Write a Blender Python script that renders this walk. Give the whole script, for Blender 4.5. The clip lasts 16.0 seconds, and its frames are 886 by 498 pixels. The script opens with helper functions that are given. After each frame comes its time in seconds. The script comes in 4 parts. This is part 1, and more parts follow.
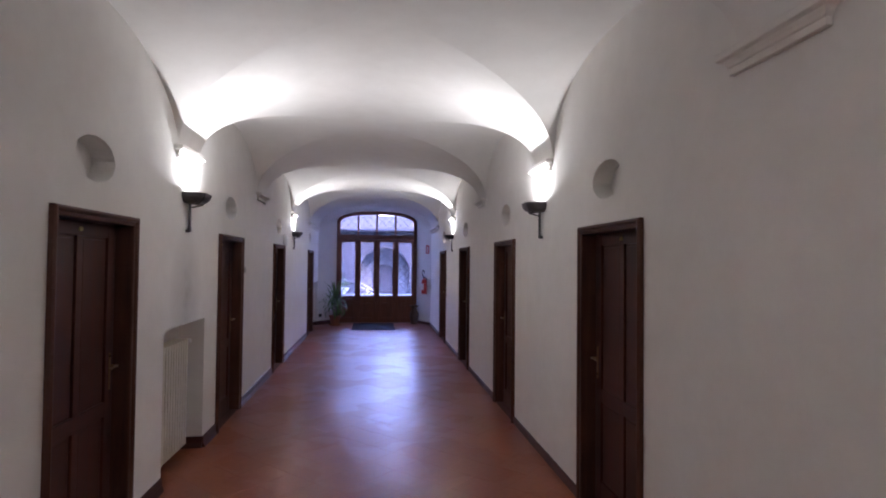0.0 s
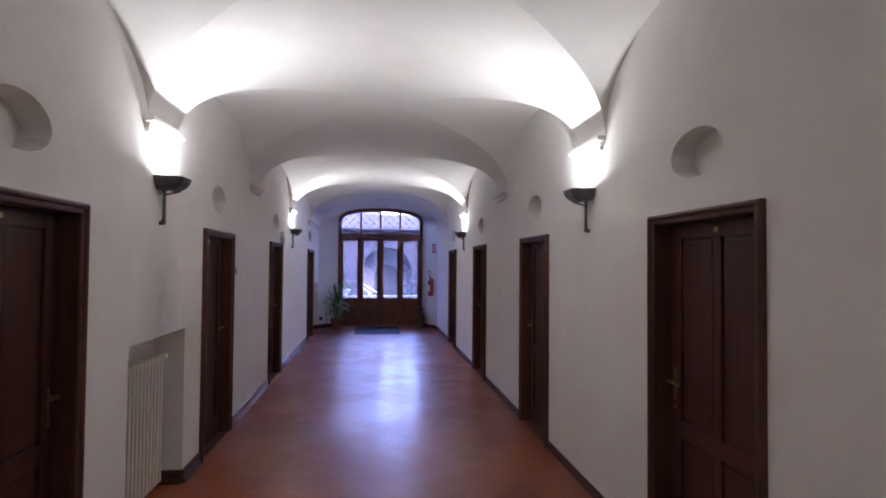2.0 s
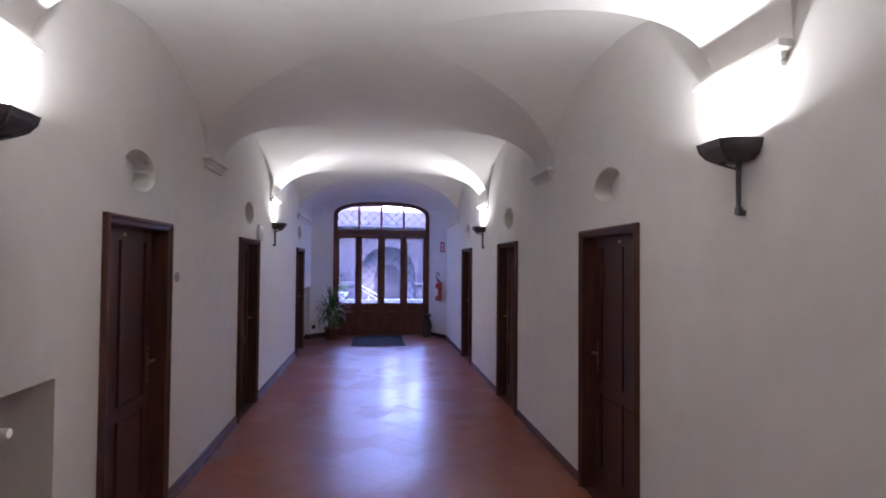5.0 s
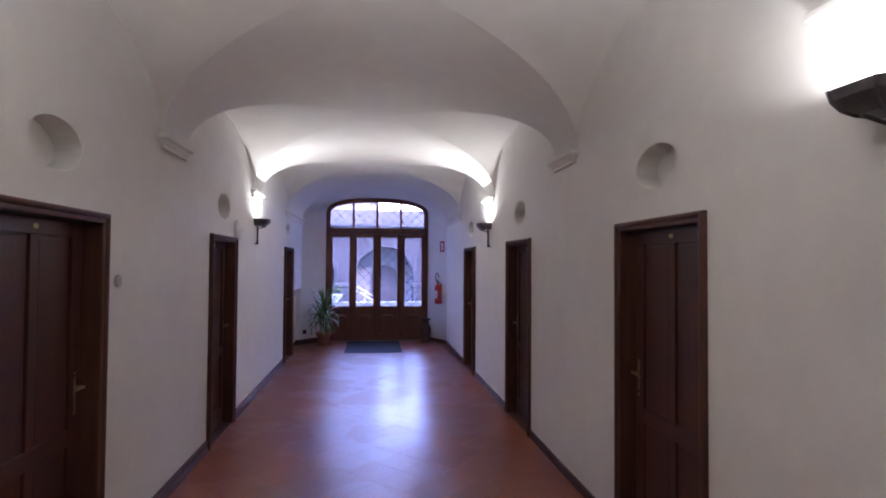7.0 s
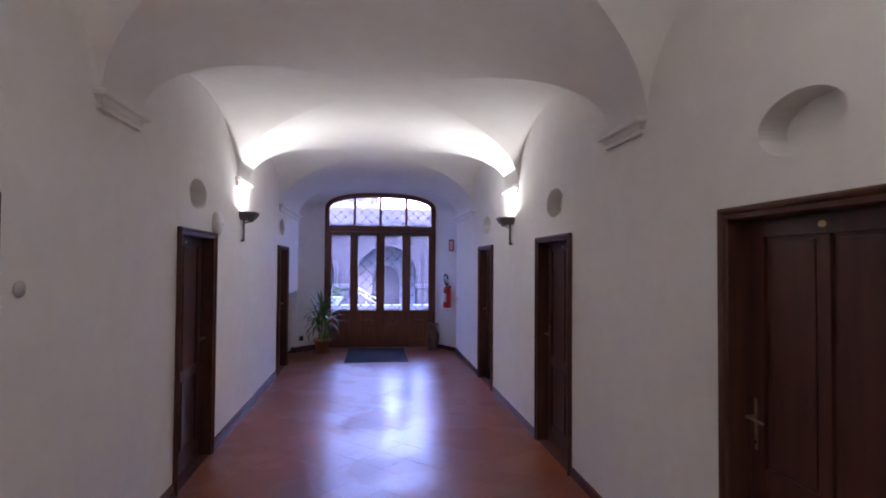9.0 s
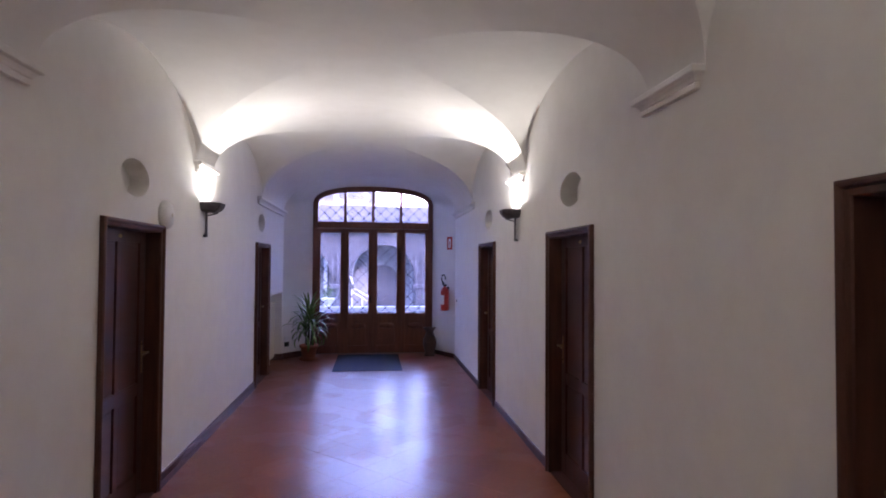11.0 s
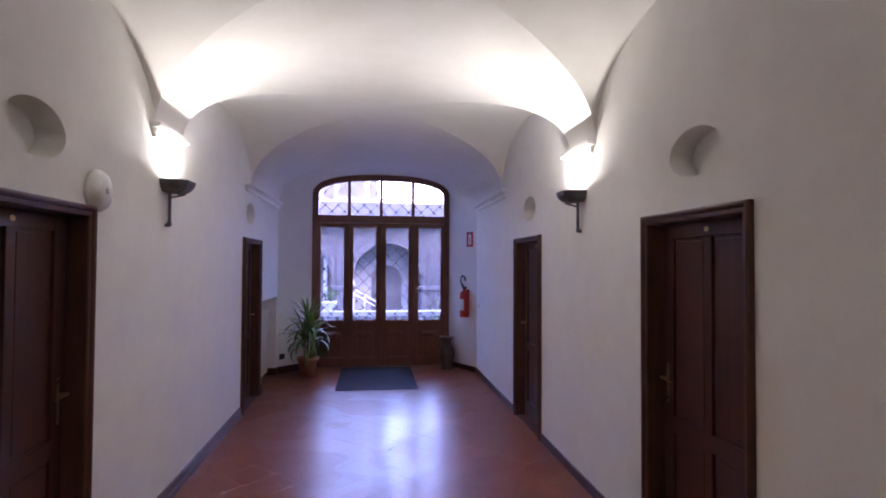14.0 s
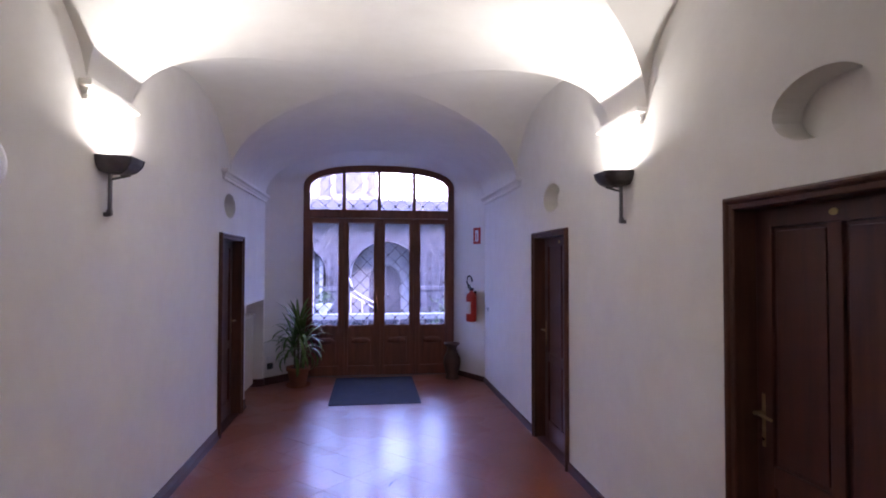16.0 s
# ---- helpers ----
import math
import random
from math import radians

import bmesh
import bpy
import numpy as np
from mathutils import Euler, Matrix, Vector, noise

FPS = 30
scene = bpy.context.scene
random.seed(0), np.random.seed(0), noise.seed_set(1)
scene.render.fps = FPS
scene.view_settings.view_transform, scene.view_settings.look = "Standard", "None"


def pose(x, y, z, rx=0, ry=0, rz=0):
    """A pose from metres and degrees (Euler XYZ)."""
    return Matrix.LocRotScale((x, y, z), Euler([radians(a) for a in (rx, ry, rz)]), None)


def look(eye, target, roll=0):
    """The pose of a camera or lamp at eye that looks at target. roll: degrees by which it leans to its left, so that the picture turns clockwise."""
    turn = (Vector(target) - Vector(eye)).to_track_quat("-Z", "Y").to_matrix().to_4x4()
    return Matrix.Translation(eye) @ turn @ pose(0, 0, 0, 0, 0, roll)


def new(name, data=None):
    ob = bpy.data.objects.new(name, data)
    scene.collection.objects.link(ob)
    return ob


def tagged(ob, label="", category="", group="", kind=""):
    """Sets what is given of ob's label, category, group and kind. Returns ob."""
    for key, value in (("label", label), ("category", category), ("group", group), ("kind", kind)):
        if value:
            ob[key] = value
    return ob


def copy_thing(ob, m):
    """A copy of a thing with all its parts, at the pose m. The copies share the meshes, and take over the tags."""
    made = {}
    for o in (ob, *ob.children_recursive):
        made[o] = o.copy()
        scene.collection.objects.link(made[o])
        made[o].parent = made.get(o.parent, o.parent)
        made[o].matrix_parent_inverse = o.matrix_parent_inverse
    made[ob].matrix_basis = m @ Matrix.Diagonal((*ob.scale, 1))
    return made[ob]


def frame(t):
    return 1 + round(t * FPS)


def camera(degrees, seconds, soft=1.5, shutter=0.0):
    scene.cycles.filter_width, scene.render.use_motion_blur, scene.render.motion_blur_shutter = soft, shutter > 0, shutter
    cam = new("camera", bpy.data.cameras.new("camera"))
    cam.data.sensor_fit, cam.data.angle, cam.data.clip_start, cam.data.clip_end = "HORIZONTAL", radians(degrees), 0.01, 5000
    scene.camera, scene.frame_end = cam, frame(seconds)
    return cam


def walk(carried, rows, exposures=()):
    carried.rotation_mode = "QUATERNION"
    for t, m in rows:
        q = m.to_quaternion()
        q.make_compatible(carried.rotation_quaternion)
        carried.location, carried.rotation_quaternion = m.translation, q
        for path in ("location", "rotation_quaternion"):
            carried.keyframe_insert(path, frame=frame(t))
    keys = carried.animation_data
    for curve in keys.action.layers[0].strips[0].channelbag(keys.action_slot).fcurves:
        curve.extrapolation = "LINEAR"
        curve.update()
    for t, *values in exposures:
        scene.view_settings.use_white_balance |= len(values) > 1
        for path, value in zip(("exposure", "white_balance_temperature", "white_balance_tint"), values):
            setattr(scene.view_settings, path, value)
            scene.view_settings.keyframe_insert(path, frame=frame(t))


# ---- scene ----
cam = camera(78.0, 16.0, soft=1.9)
EXPOSURE, KELVIN, TINT = 4.94, 6080, 62
PATH = [
    (0, (-0.022, -0.201, 1.815), (0.22, 1.784, 1.866), 0.6),
    (0.5, (-0.042, -0.044, 1.798), (0.202, 1.94, 1.85), 0.6),
    (1, (-0.09, 0.144, 1.797), (0.156, 2.128, 1.849), 0.6),
    (1.5, (-0.119, 0.396, 1.8), (0.126, 2.38, 1.85), 0.6),
    (2, (-0.138, 0.687, 1.802), (0.106, 2.671, 1.854), 0.5),
    (2.5, (-0.152, 1.011, 1.806), (0.094, 2.995, 1.858), 0.5),
    (3, (-0.135, 1.365, 1.807), (0.113, 3.349, 1.86), 0.5),
    (3.5, (-0.136, 1.693, 1.806), (0.114, 3.676, 1.859), 0.5),
    (4, (-0.16, 2.011, 1.804), (0.092, 3.994, 1.858), 0.5),
    (4.2, (-0.157, 2.127, 1.812), (0.084, 4.112, 1.862), 0.5),
    (6.5, (-0.141, 3.153, 1.833), (0.113, 5.136, 1.884), 0.4),
    (7, (-0.104, 3.358, 1.824), (0.15, 5.341, 1.876), 0.4),
    (7.5, (-0.082, 3.57, 1.821), (0.174, 5.553, 1.874), 0.4),
    (8, (-0.092, 3.847, 1.823), (0.16, 5.83, 1.876), 0.5),
    (8.5, (-0.129, 4.118, 1.822), (0.124, 6.101, 1.876), 0.5),
    (9, (-0.153, 4.404, 1.823), (0.099, 6.388, 1.876), 0.4),
    (11.5, (0.049, 5.533, 1.818), (0.299, 7.517, 1.868), 0.4),
    (12, (0.057, 5.832, 1.825), (0.309, 7.816, 1.873), 0.4),
    (12.5, (0.033, 6.074, 1.818), (0.285, 8.057, 1.868), 0.3),
    (13, (0.002, 6.288, 1.808), (0.252, 8.272, 1.858), 0.3),
    (13.5, (-0.074, 6.491, 1.797), (0.18, 8.474, 1.847), 0.3),
    (14, (-0.153, 6.706, 1.801), (0.102, 8.689, 1.853), 0.3),
    (14.5, (-0.197, 6.907, 1.808), (0.058, 8.89, 1.859), 0.2),
    (15, (-0.193, 7.123, 1.802), (0.063, 9.106, 1.853), 0.2),
    (15.5, (-0.162, 7.328, 1.797), (0.097, 9.31, 1.845), 0.2),
    (16, (-0.136, 7.566, 1.793), (0.125, 9.549, 1.843), 0.1),
]
walk(cam, [(t, look(eye, target, roll)) for t, eye, target, roll in PATH], exposures=[(0.0, EXPOSURE - 0.04, 5980, TINT), (4.2, EXPOSURE - 0.04, 5980, TINT), (6.5, EXPOSURE + 0.02, KELVIN, TINT), (9.2, EXPOSURE + 0.03, KELVIN, TINT), (11.5, EXPOSURE + 0.04, 6380, TINT), (16.0, EXPOSURE + 0.04, 6380, TINT)])

# ---------------------------------------------------------------- light and exposure
world = bpy.data.worlds.new("world")
scene.world = world
world.use_nodes = True
wn = world.node_tree
sky = wn.nodes.new("ShaderNodeTexSky")
sky.sky_type = "NISHITA"
sky.sun_disc = False
sky.sun_elevation, sky.sun_rotation = radians(38), radians(150)
sky.air_density, sky.dust_density, sky.ozone_density = 1.2, 1.0, 4.0
wn.links.new(sky.outputs[0], wn.nodes["Background"].inputs[0])
wn.nodes["Background"].inputs[1].default_value = 0.15

sun_data = bpy.data.lights.new("sun", "SUN")
sun_data.energy, sun_data.angle, sun_data.color = 0.22, radians(30), (1.0, 0.96, 0.9)
sun = new("sun", sun_data)
sun.matrix_world = look((8, -10, 20), (0, 28, 0))

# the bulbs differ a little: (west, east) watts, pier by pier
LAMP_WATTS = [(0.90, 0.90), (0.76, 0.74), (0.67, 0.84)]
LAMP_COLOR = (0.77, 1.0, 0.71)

# ---------------------------------------------------------------- plan, in metres
XL, XR = -1.675, 1.56              # faces of the two long walls
XC, HALF = (XL + XR) / 2, (XR - XL) / 2
YS, YN = -4.45, 15.65              # south end, and where the east splay to the window begins
YNW = 15.84                        # where the west splay begins
YW = 16.35                         # face of the glazed door
SPRING, RISE = 2.74, 0.70          # vault
PIERS = [-4.45, -1.35, 1.75, 4.85, 7.93, 11.02, 14.1]
BAND = 0.27                        # half the width of the flat band over each pier
# pair at -1.35 is unseen, added by pier rhythm to brighten the near end
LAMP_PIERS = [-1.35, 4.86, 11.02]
DOORS_L = [3.29, 6.31, 9.40, 13.90]
DOORS_R = [3.39, 6.41, 9.48, 12.62]
DOOR_W, DOOR_H, CASE = 0.884, 2.042, 0.058
NICHES_L = [(4.36, 5.39), (14.62, 15.78)]
NICHE_D = 0.24
NICHE_H = 1.256
OC_L = [3.25, 6.30, 9.40, 13.82]
OC_R = [3.43, 6.42, 9.45, 12.57]


# ---------------------------------------------------------------- materials
def nodes_of(name):
    m = bpy.data.materials.new(name)
    m.use_nodes = True
    t = m.node_tree
    return m, t, t.nodes["Principled BSDF"]


def noise_tex(t, scale, detail=4.0, rough=0.6, stretch=None):
    co = t.nodes.new("ShaderNodeTexCoord")
    n = t.nodes.new("ShaderNodeTexNoise")
    n.inputs["Scale"].default_value = scale
    n.inputs["Detail"].default_value = detail
    n.inputs["Roughness"].default_value = rough
    if stretch:
        mp = t.nodes.new("ShaderNodeMapping")
        mp.inputs["Scale"].default_value = stretch
        t.links.new(co.outputs["Object"], mp.inputs[0])
        t.links.new(mp.outputs[0], n.inputs[0])
    else:
        t.links.new(co.outputs["Object"], n.inputs[0])
    return n.outputs["Fac"]


def ramp(t, fac, stops):
    r = t.nodes.new("ShaderNodeValToRGB")
    while len(r.color_ramp.elements) < len(stops):
        r.color_ramp.elements.new(0.5)
    for e, (p, c) in zip(r.color_ramp.elements, stops):
        e.position, e.color = p, (*c, 1)
    t.links.new(fac, r.inputs[0])
    return r.outputs[0]


def mix(t, a, b, fac, mode="MIX"):
    m = t.nodes.new("ShaderNodeMix")
    m.data_type, m.blend_type = "RGBA", mode
    for sock, v in ((m.inputs[6], a), (m.inputs[7], b), (m.inputs[0], fac)):
        if isinstance(v, (int, float)):
            sock.default_value = v
        elif isinstance(v, tuple):
            sock.default_value = (*v, 1)
        else:
            t.links.new(v, sock)
    return m.outputs[2]


def bump(t, bsdf, height, strength, distance, prior=None):
    b = t.nodes.new("ShaderNodeBump")
    b.inputs["Strength"].default_value, b.inputs["Distance"].default_value = strength, distance
    t.links.new(height, b.inputs["Height"])
    if prior:
        t.links.new(prior, b.inputs["Normal"])
    t.links.new(b.outputs[0], bsdf.inputs["Normal"])
    return b.outputs[0]


def two_tone(name, dark, light, scale, rough=(0.5, 0.6), fine=40.0, relief=0.2, depth=0.002, metal=0.0, stretch=None, coat=0.0, spec=0.5):
    m, t, p = nodes_of(name)
    big = noise_tex(t, scale, 5, 0.6, stretch)
    small = noise_tex(t, fine, 3, 0.6, stretch)
    c = ramp(t, big, [(0.3, dark), (0.7, light)])
    g = ramp(t, small, [(0.25, (0.86, 0.86, 0.86)), (0.75, (1.06, 1.06, 1.06))])
    t.links.new(mix(t, c, g, 1.0, "MULTIPLY"), p.inputs["Base Color"])
    r = ramp(t, big, [(0.3, (rough[0],) * 3), (0.7, (rough[1],) * 3)])
    t.links.new(r, p.inputs["Roughness"])
    p.inputs["Metallic"].default_value = metal
    p.inputs["Coat Weight"].default_value = coat
    p.inputs["Coat Roughness"].default_value = 0.15
    p.inputs["Specular IOR Level"].default_value = spec
    if relief:
        bump(t, p, small, relief, depth)
    return m


def plaster_material():
    m, t, p = nodes_of("plaster")
    cloud = noise_tex(t, 0.7, 6, 0.6)
    mid = noise_tex(t, 5.0, 5, 0.65)
    grain = noise_tex(t, 90.0, 3, 0.6)
    c = ramp(t, cloud, [(0.25, (0.785, 0.758, 0.725)), (0.75, (0.84, 0.816, 0.785))])
    c = mix(t, c, ramp(t, mid, [(0.3, (0.95, 0.945, 0.94)), (0.7, (1.0, 1.0, 1.0))]), 1.0, "MULTIPLY")
    # sooty smudge over the radiator niche
    geo = t.nodes.new("ShaderNodeNewGeometry")
    mp = t.nodes.new("ShaderNodeMapping")
    mp.vector_type = "TEXTURE"
    mp.inputs["Location"].default_value = (XL, 4.86, 1.52)
    mp.inputs["Scale"].default_value = (0.12, 0.42, 0.62)
    t.links.new(geo.outputs["Position"], mp.inputs[0])
    gr = t.nodes.new("ShaderNodeTexGradient")
    gr.gradient_type = "SPHERICAL"
    t.links.new(mp.outputs[0], gr.inputs[0])
    soot = t.nodes.new("ShaderNodeMath")
    soot.operation = "MULTIPLY"
    t.links.new(gr.outputs["Fac"], soot.inputs[0])
    t.links.new(mid, soot.inputs[1])
    c = mix(t, c, (0.30, 0.28, 0.25), soot.outputs[0])
    t.links.new(c, p.inputs["Base Color"])
    p.inputs["Roughness"].default_value = 0.85
    p.inputs["Specular IOR Level"].default_value = 0.25
    n = bump(t, p, mid, 0.25, 0.012)
    bump(t, p, grain, 0.12, 0.002, n)
    return m


def terracotta_material():
    m, t, p = nodes_of("waxed_terracotta")
    info = t.nodes.new("ShaderNodeObjectInfo")
    geo = t.nodes.new("ShaderNodeNewGeometry")
    add = t.nodes.new("ShaderNodeMath")
    add.operation = "ADD"
    t.links.new(info.outputs["Random"], add.inputs[0])
    t.links.new(geo.outputs["Random Per Island"], add.inputs[1])
    frac = t.nodes.new("ShaderNodeMath")
    frac.operation = "FRACT"
    t.links.new(add.outputs[0], frac.inputs[0])
    n = t.nodes.new("ShaderNodeTexNoise")
    n.inputs["Scale"].default_value, n.inputs["Detail"].default_value = 1.3, 6
    t.links.new(geo.outputs["Position"], n.inputs[0])
    s = t.nodes.new("ShaderNodeTexNoise")
    s.inputs["Scale"].default_value, s.inputs["Detail"].default_value = 28, 5
    t.links.new(geo.outputs["Position"], s.inputs[0])
    c = ramp(t, frac.outputs[0], [(0.0, (0.262, 0.064, 0.021)), (0.5, (0.275, 0.069, 0.023)), (1.0, (0.288, 0.074, 0.025))])
    c = mix(t, c, ramp(t, n.outputs["Fac"], [(0.3, (0.88, 0.86, 0.84)), (0.7, (1.05, 1.05, 1.05))]), 1.0, "MULTIPLY")
    c = mix(t, c, ramp(t, s.outputs["Fac"], [(0.3, (0.88, 0.86, 0.84)), (0.7, (1.06, 1.06, 1.06))]), 1.0, "MULTIPLY")
    t.links.new(c, p.inputs["Base Color"])
    wax = t.nodes.new("ShaderNodeTexNoise")
    wax.inputs["Scale"].default_value, wax.inputs["Detail"].default_value = 1.15, 2.5
    t.links.new(geo.outputs["Position"], wax.inputs[0])
    t.links.new(ramp(t, wax.outputs["Fac"], [(0.495, (0.325, 0.325, 0.325)), (0.515, (0.41, 0.41, 0.41))]), p.inputs["Roughness"])
    p.inputs["IOR"].default_value = 1.55
    p.inputs["Coat Weight"].default_value = 0.18
    p.inputs["Coat Roughness"].default_value = 0.2
    w = t.nodes.new("ShaderNodeTexNoise")
    w.inputs["Scale"].default_value, w.inputs["Detail"].default_value = 1.6, 1
    t.links.new(geo.outputs["Position"], w.inputs[0])
    bump(t, p, w.outputs["Fac"], 0.3, 0.02)
    return m


def glass_material():
    m, t, p = nodes_of("window_glass")
    p.inputs["Base Color"].default_value = (0.93, 0.95, 1.0, 1)
    p.inputs["Transmission Weight"].default_value = 1.0
    p.inputs["Roughness"].default_value = 0.0
    p.inputs["IOR"].default_value = 1.45
    return m


def glow_material():
    m, t, p = nodes_of("lamp_glow")
    p.inputs["Base Color"].default_value = (0.9, 0.9, 0.9, 1)
    p.inputs["Emission Color"].default_value = (*LAMP_COLOR, 1)
    p.inputs["Emission Strength"].default_value = 4.0
    return m


PLASTER = plaster_material()
TERRACOTTA = terracotta_material()
GLASS = glass_material()
GLOW = glow_material()
WOOD = two_tone("dark_stained_wood", (0.047, 0.0128, 0.0098), (0.100, 0.030, 0.019), 3.0, (0.34, 0.46), 60, 0.15, 0.001, stretch=(6, 6, 0.5), spec=0.45)
CASING = two_tone("dark_casing_wood", (0.058, 0.019, 0.0115), (0.118, 0.043, 0.025), 3.0, (0.36, 0.5), 60, 0.15, 0.001, stretch=(6, 6, 0.5), spec=0.4)
WARMWOOD = two_tone("brown_joinery_wood", (0.13, 0.038, 0.022), (0.225, 0.073, 0.041), 3.0, (0.35, 0.5), 50, 0.15, 0.001, stretch=(6, 6, 0.6))
SKIRT = two_tone("dark_skirting", (0.065, 0.022, 0.018), (0.10, 0.036, 0.029), 4.0, (0.42, 0.54), 50, 0.1, 0.001, spec=0.28)
GROUT = two_tone("tile_joint", (0.20, 0.058, 0.024), (0.27, 0.074, 0.030), 8.0, (0.4, 0.5), 60)
IRON = two_tone("black_iron", (0.022, 0.022, 0.025), (0.046, 0.045, 0.05), 14.0, (0.18, 0.32), 120, 0.2, 0.001, metal=0.3)
SCONCE = two_tone("grey_wrought_iron", (0.085, 0.08, 0.085), (0.15, 0.142, 0.145), 14.0, (0.35, 0.5), 120, 0.2, 0.001, metal=0.35)
BRASS = two_tone("worn_brass", (0.30, 0.22, 0.115), (0.46, 0.35, 0.20), 18.0, (0.25, 0.4), 150, 0.05, 0.0005, metal=1.0)
GOLD = two_tone("yellow_brass", (0.50, 0.38, 0.14), (0.66, 0.52, 0.22), 18.0, (0.3, 0.45), 150, 0.05, 0.0005, metal=0.6)
ENAMEL = two_tone("cream_enamel", (0.60, 0.55, 0.43), (0.68, 0.63, 0.50), 4.0, (0.3, 0.4), 60, 0.05, 0.001)
WHITEPL = two_tone("white_plastic", (0.74, 0.74, 0.73), (0.82, 0.82, 0.81), 6.0, (0.35, 0.45), 80, 0.03, 0.0005)
GREYPL = two_tone("grey_plastic", (0.42, 0.41, 0.39), (0.50, 0.49, 0.47), 8.0, (0.4, 0.5), 80, 0.03, 0.0005)
RED = two_tone("red_enamel", (0.50, 0.030, 0.018), (0.60, 0.045, 0.025), 6.0, (0.25, 0.35), 60, 0.03, 0.0005)
BLACKRUB = two_tone("black_rubber", (0.012, 0.012, 0.012), (0.03, 0.03, 0.03), 12.0, (0.6, 0.75), 100, 0.1, 0.001)
MATCLOTH = two_tone("blue_grey_carpet", (0.022, 0.028, 0.045), (0.045, 0.055, 0.08), 9.0, (0.9, 0.98), 350, 0.9, 0.004)
POTCLAY = two_tone("pot_clay", (0.28, 0.09, 0.045), (0.40, 0.15, 0.075), 7.0, (0.6, 0.8), 70, 0.2, 0.001)
SOIL = two_tone("potting_soil", (0.02, 0.014, 0.01), (0.05, 0.035, 0.025), 20.0, (0.9, 0.95), 90, 0.8, 0.01)
LEAF = two_tone("glossy_green_leaf", (0.065, 0.15, 0.028), (0.16, 0.29, 0.06), 5.0, (0.35, 0.5), 40, 0.1, 0.001)
BARK = two_tone("cane_bark", (0.12, 0.09, 0.06), (0.22, 0.17, 0.11), 14.0, (0.7, 0.85), 60, 0.5, 0.003)
VASECLAY = two_tone("dark_glazed_clay", (0.055, 0.029, 0.023), (0.13, 0.072, 0.055), 6.0, (0.3, 0.55), 40, 0.2, 0.002)
STONE = two_tone("grey_stone", (0.13, 0.13, 0.135), (0.22, 0.215, 0.22), 1.6, (0.75, 0.9), 18, 0.4, 0.01)
PALESTONE = two_tone("pale_stone", (0.30, 0.295, 0.29), (0.42, 0.41, 0.40), 2.0, (0.7, 0.85), 20, 0.3, 0.006)
LIMEWASH = two_tone("aged_limewash", (0.19, 0.205, 0.225), (0.29, 0.31, 0.335), 1.5, (0.8, 0.9), 12, 0.3, 0.006)
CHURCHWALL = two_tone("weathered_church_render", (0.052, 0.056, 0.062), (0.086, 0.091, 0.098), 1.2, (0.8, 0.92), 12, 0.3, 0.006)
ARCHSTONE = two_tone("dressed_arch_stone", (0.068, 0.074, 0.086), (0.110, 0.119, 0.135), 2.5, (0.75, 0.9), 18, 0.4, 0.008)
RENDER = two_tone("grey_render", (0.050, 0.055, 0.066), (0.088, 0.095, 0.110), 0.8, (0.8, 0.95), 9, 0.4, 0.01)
ROOFTILE = two_tone("weathered_roof_tile", (0.08, 0.076, 0.077), (0.17, 0.16, 0.158), 3.0, (0.75, 0.9), 25, 0.4, 0.01)
HEDGE = two_tone("shrub_leaf", (0.05, 0.10, 0.03), (0.11, 0.19, 0.06), 6.0, (0.5, 0.7), 40, 0.1, 0.002)
PAVING = two_tone("courtyard_paving", (0.21, 0.205, 0.195), (0.31, 0.30, 0.285), 1.2, (0.75, 0.9), 14, 0.3, 0.006)


# ---------------------------------------------------------------- mesh helpers
def part(name, bm, material, parent=None, label="", smooth=False):
    me = bpy.data.meshes.new(name)
    if smooth:
        for f in bm.faces:
            f.smooth = True
    bm.to_mesh(me)
    bm.free()
    me.materials.append(material)
    ob = new(name, me)
    if parent:
        ob.parent = parent
    return tagged(ob, label)


def empty(name, m, label, category, group="", kind=""):
    e = new(name)
    e.empty_display_size = 0.1
    e.matrix_world = m
    return tagged(e, label, category, group, kind)


def box(bm, x0, x1, y0, y1, z0, z1, bevel=0.0):
    vs = [bm.verts.new((x, y, z)) for x in (x0, x1) for y in (y0, y1) for z in (z0, z1)]
    quads = ((0, 1, 3, 2), (4, 6, 7, 5), (0, 4, 5, 1), (2, 3, 7, 6), (0, 2, 6, 4), (1, 5, 7, 3))
    fs = [bm.faces.new([vs[i] for i in q]) for q in quads]
    if bevel:
        es = list({e for f in fs for e in f.edges})
        bmesh.ops.bevel(bm, geom=es, offset=bevel, segments=2, affect="EDGES", profile=0.6)
    return bm


def boxed(*a, bevel=0.0):
    return box(bmesh.new(), *a, bevel=bevel)


def prism(bm, outline, axis, a, b):
    """Extrudes a closed outline of (u, v) pairs from a to b along an axis."""
    def at(u, v, w):
        return {"x": (w, u, v), "y": (u, w, v), "z": (u, v, w)}[axis]
    lo = [bm.verts.new(at(u, v, a)) for u, v in outline]
    hi = [bm.verts.new(at(u, v, b)) for u, v in outline]
    n = len(outline)
    for i in range(n):
        bm.faces.new((lo[i], lo[(i + 1) % n], hi[(i + 1) % n], hi[i]))
    bm.faces.new(lo)
    bm.faces.new(hi)
    bmesh.ops.recalc_face_normals(bm, faces=bm.faces[:])
    return bm


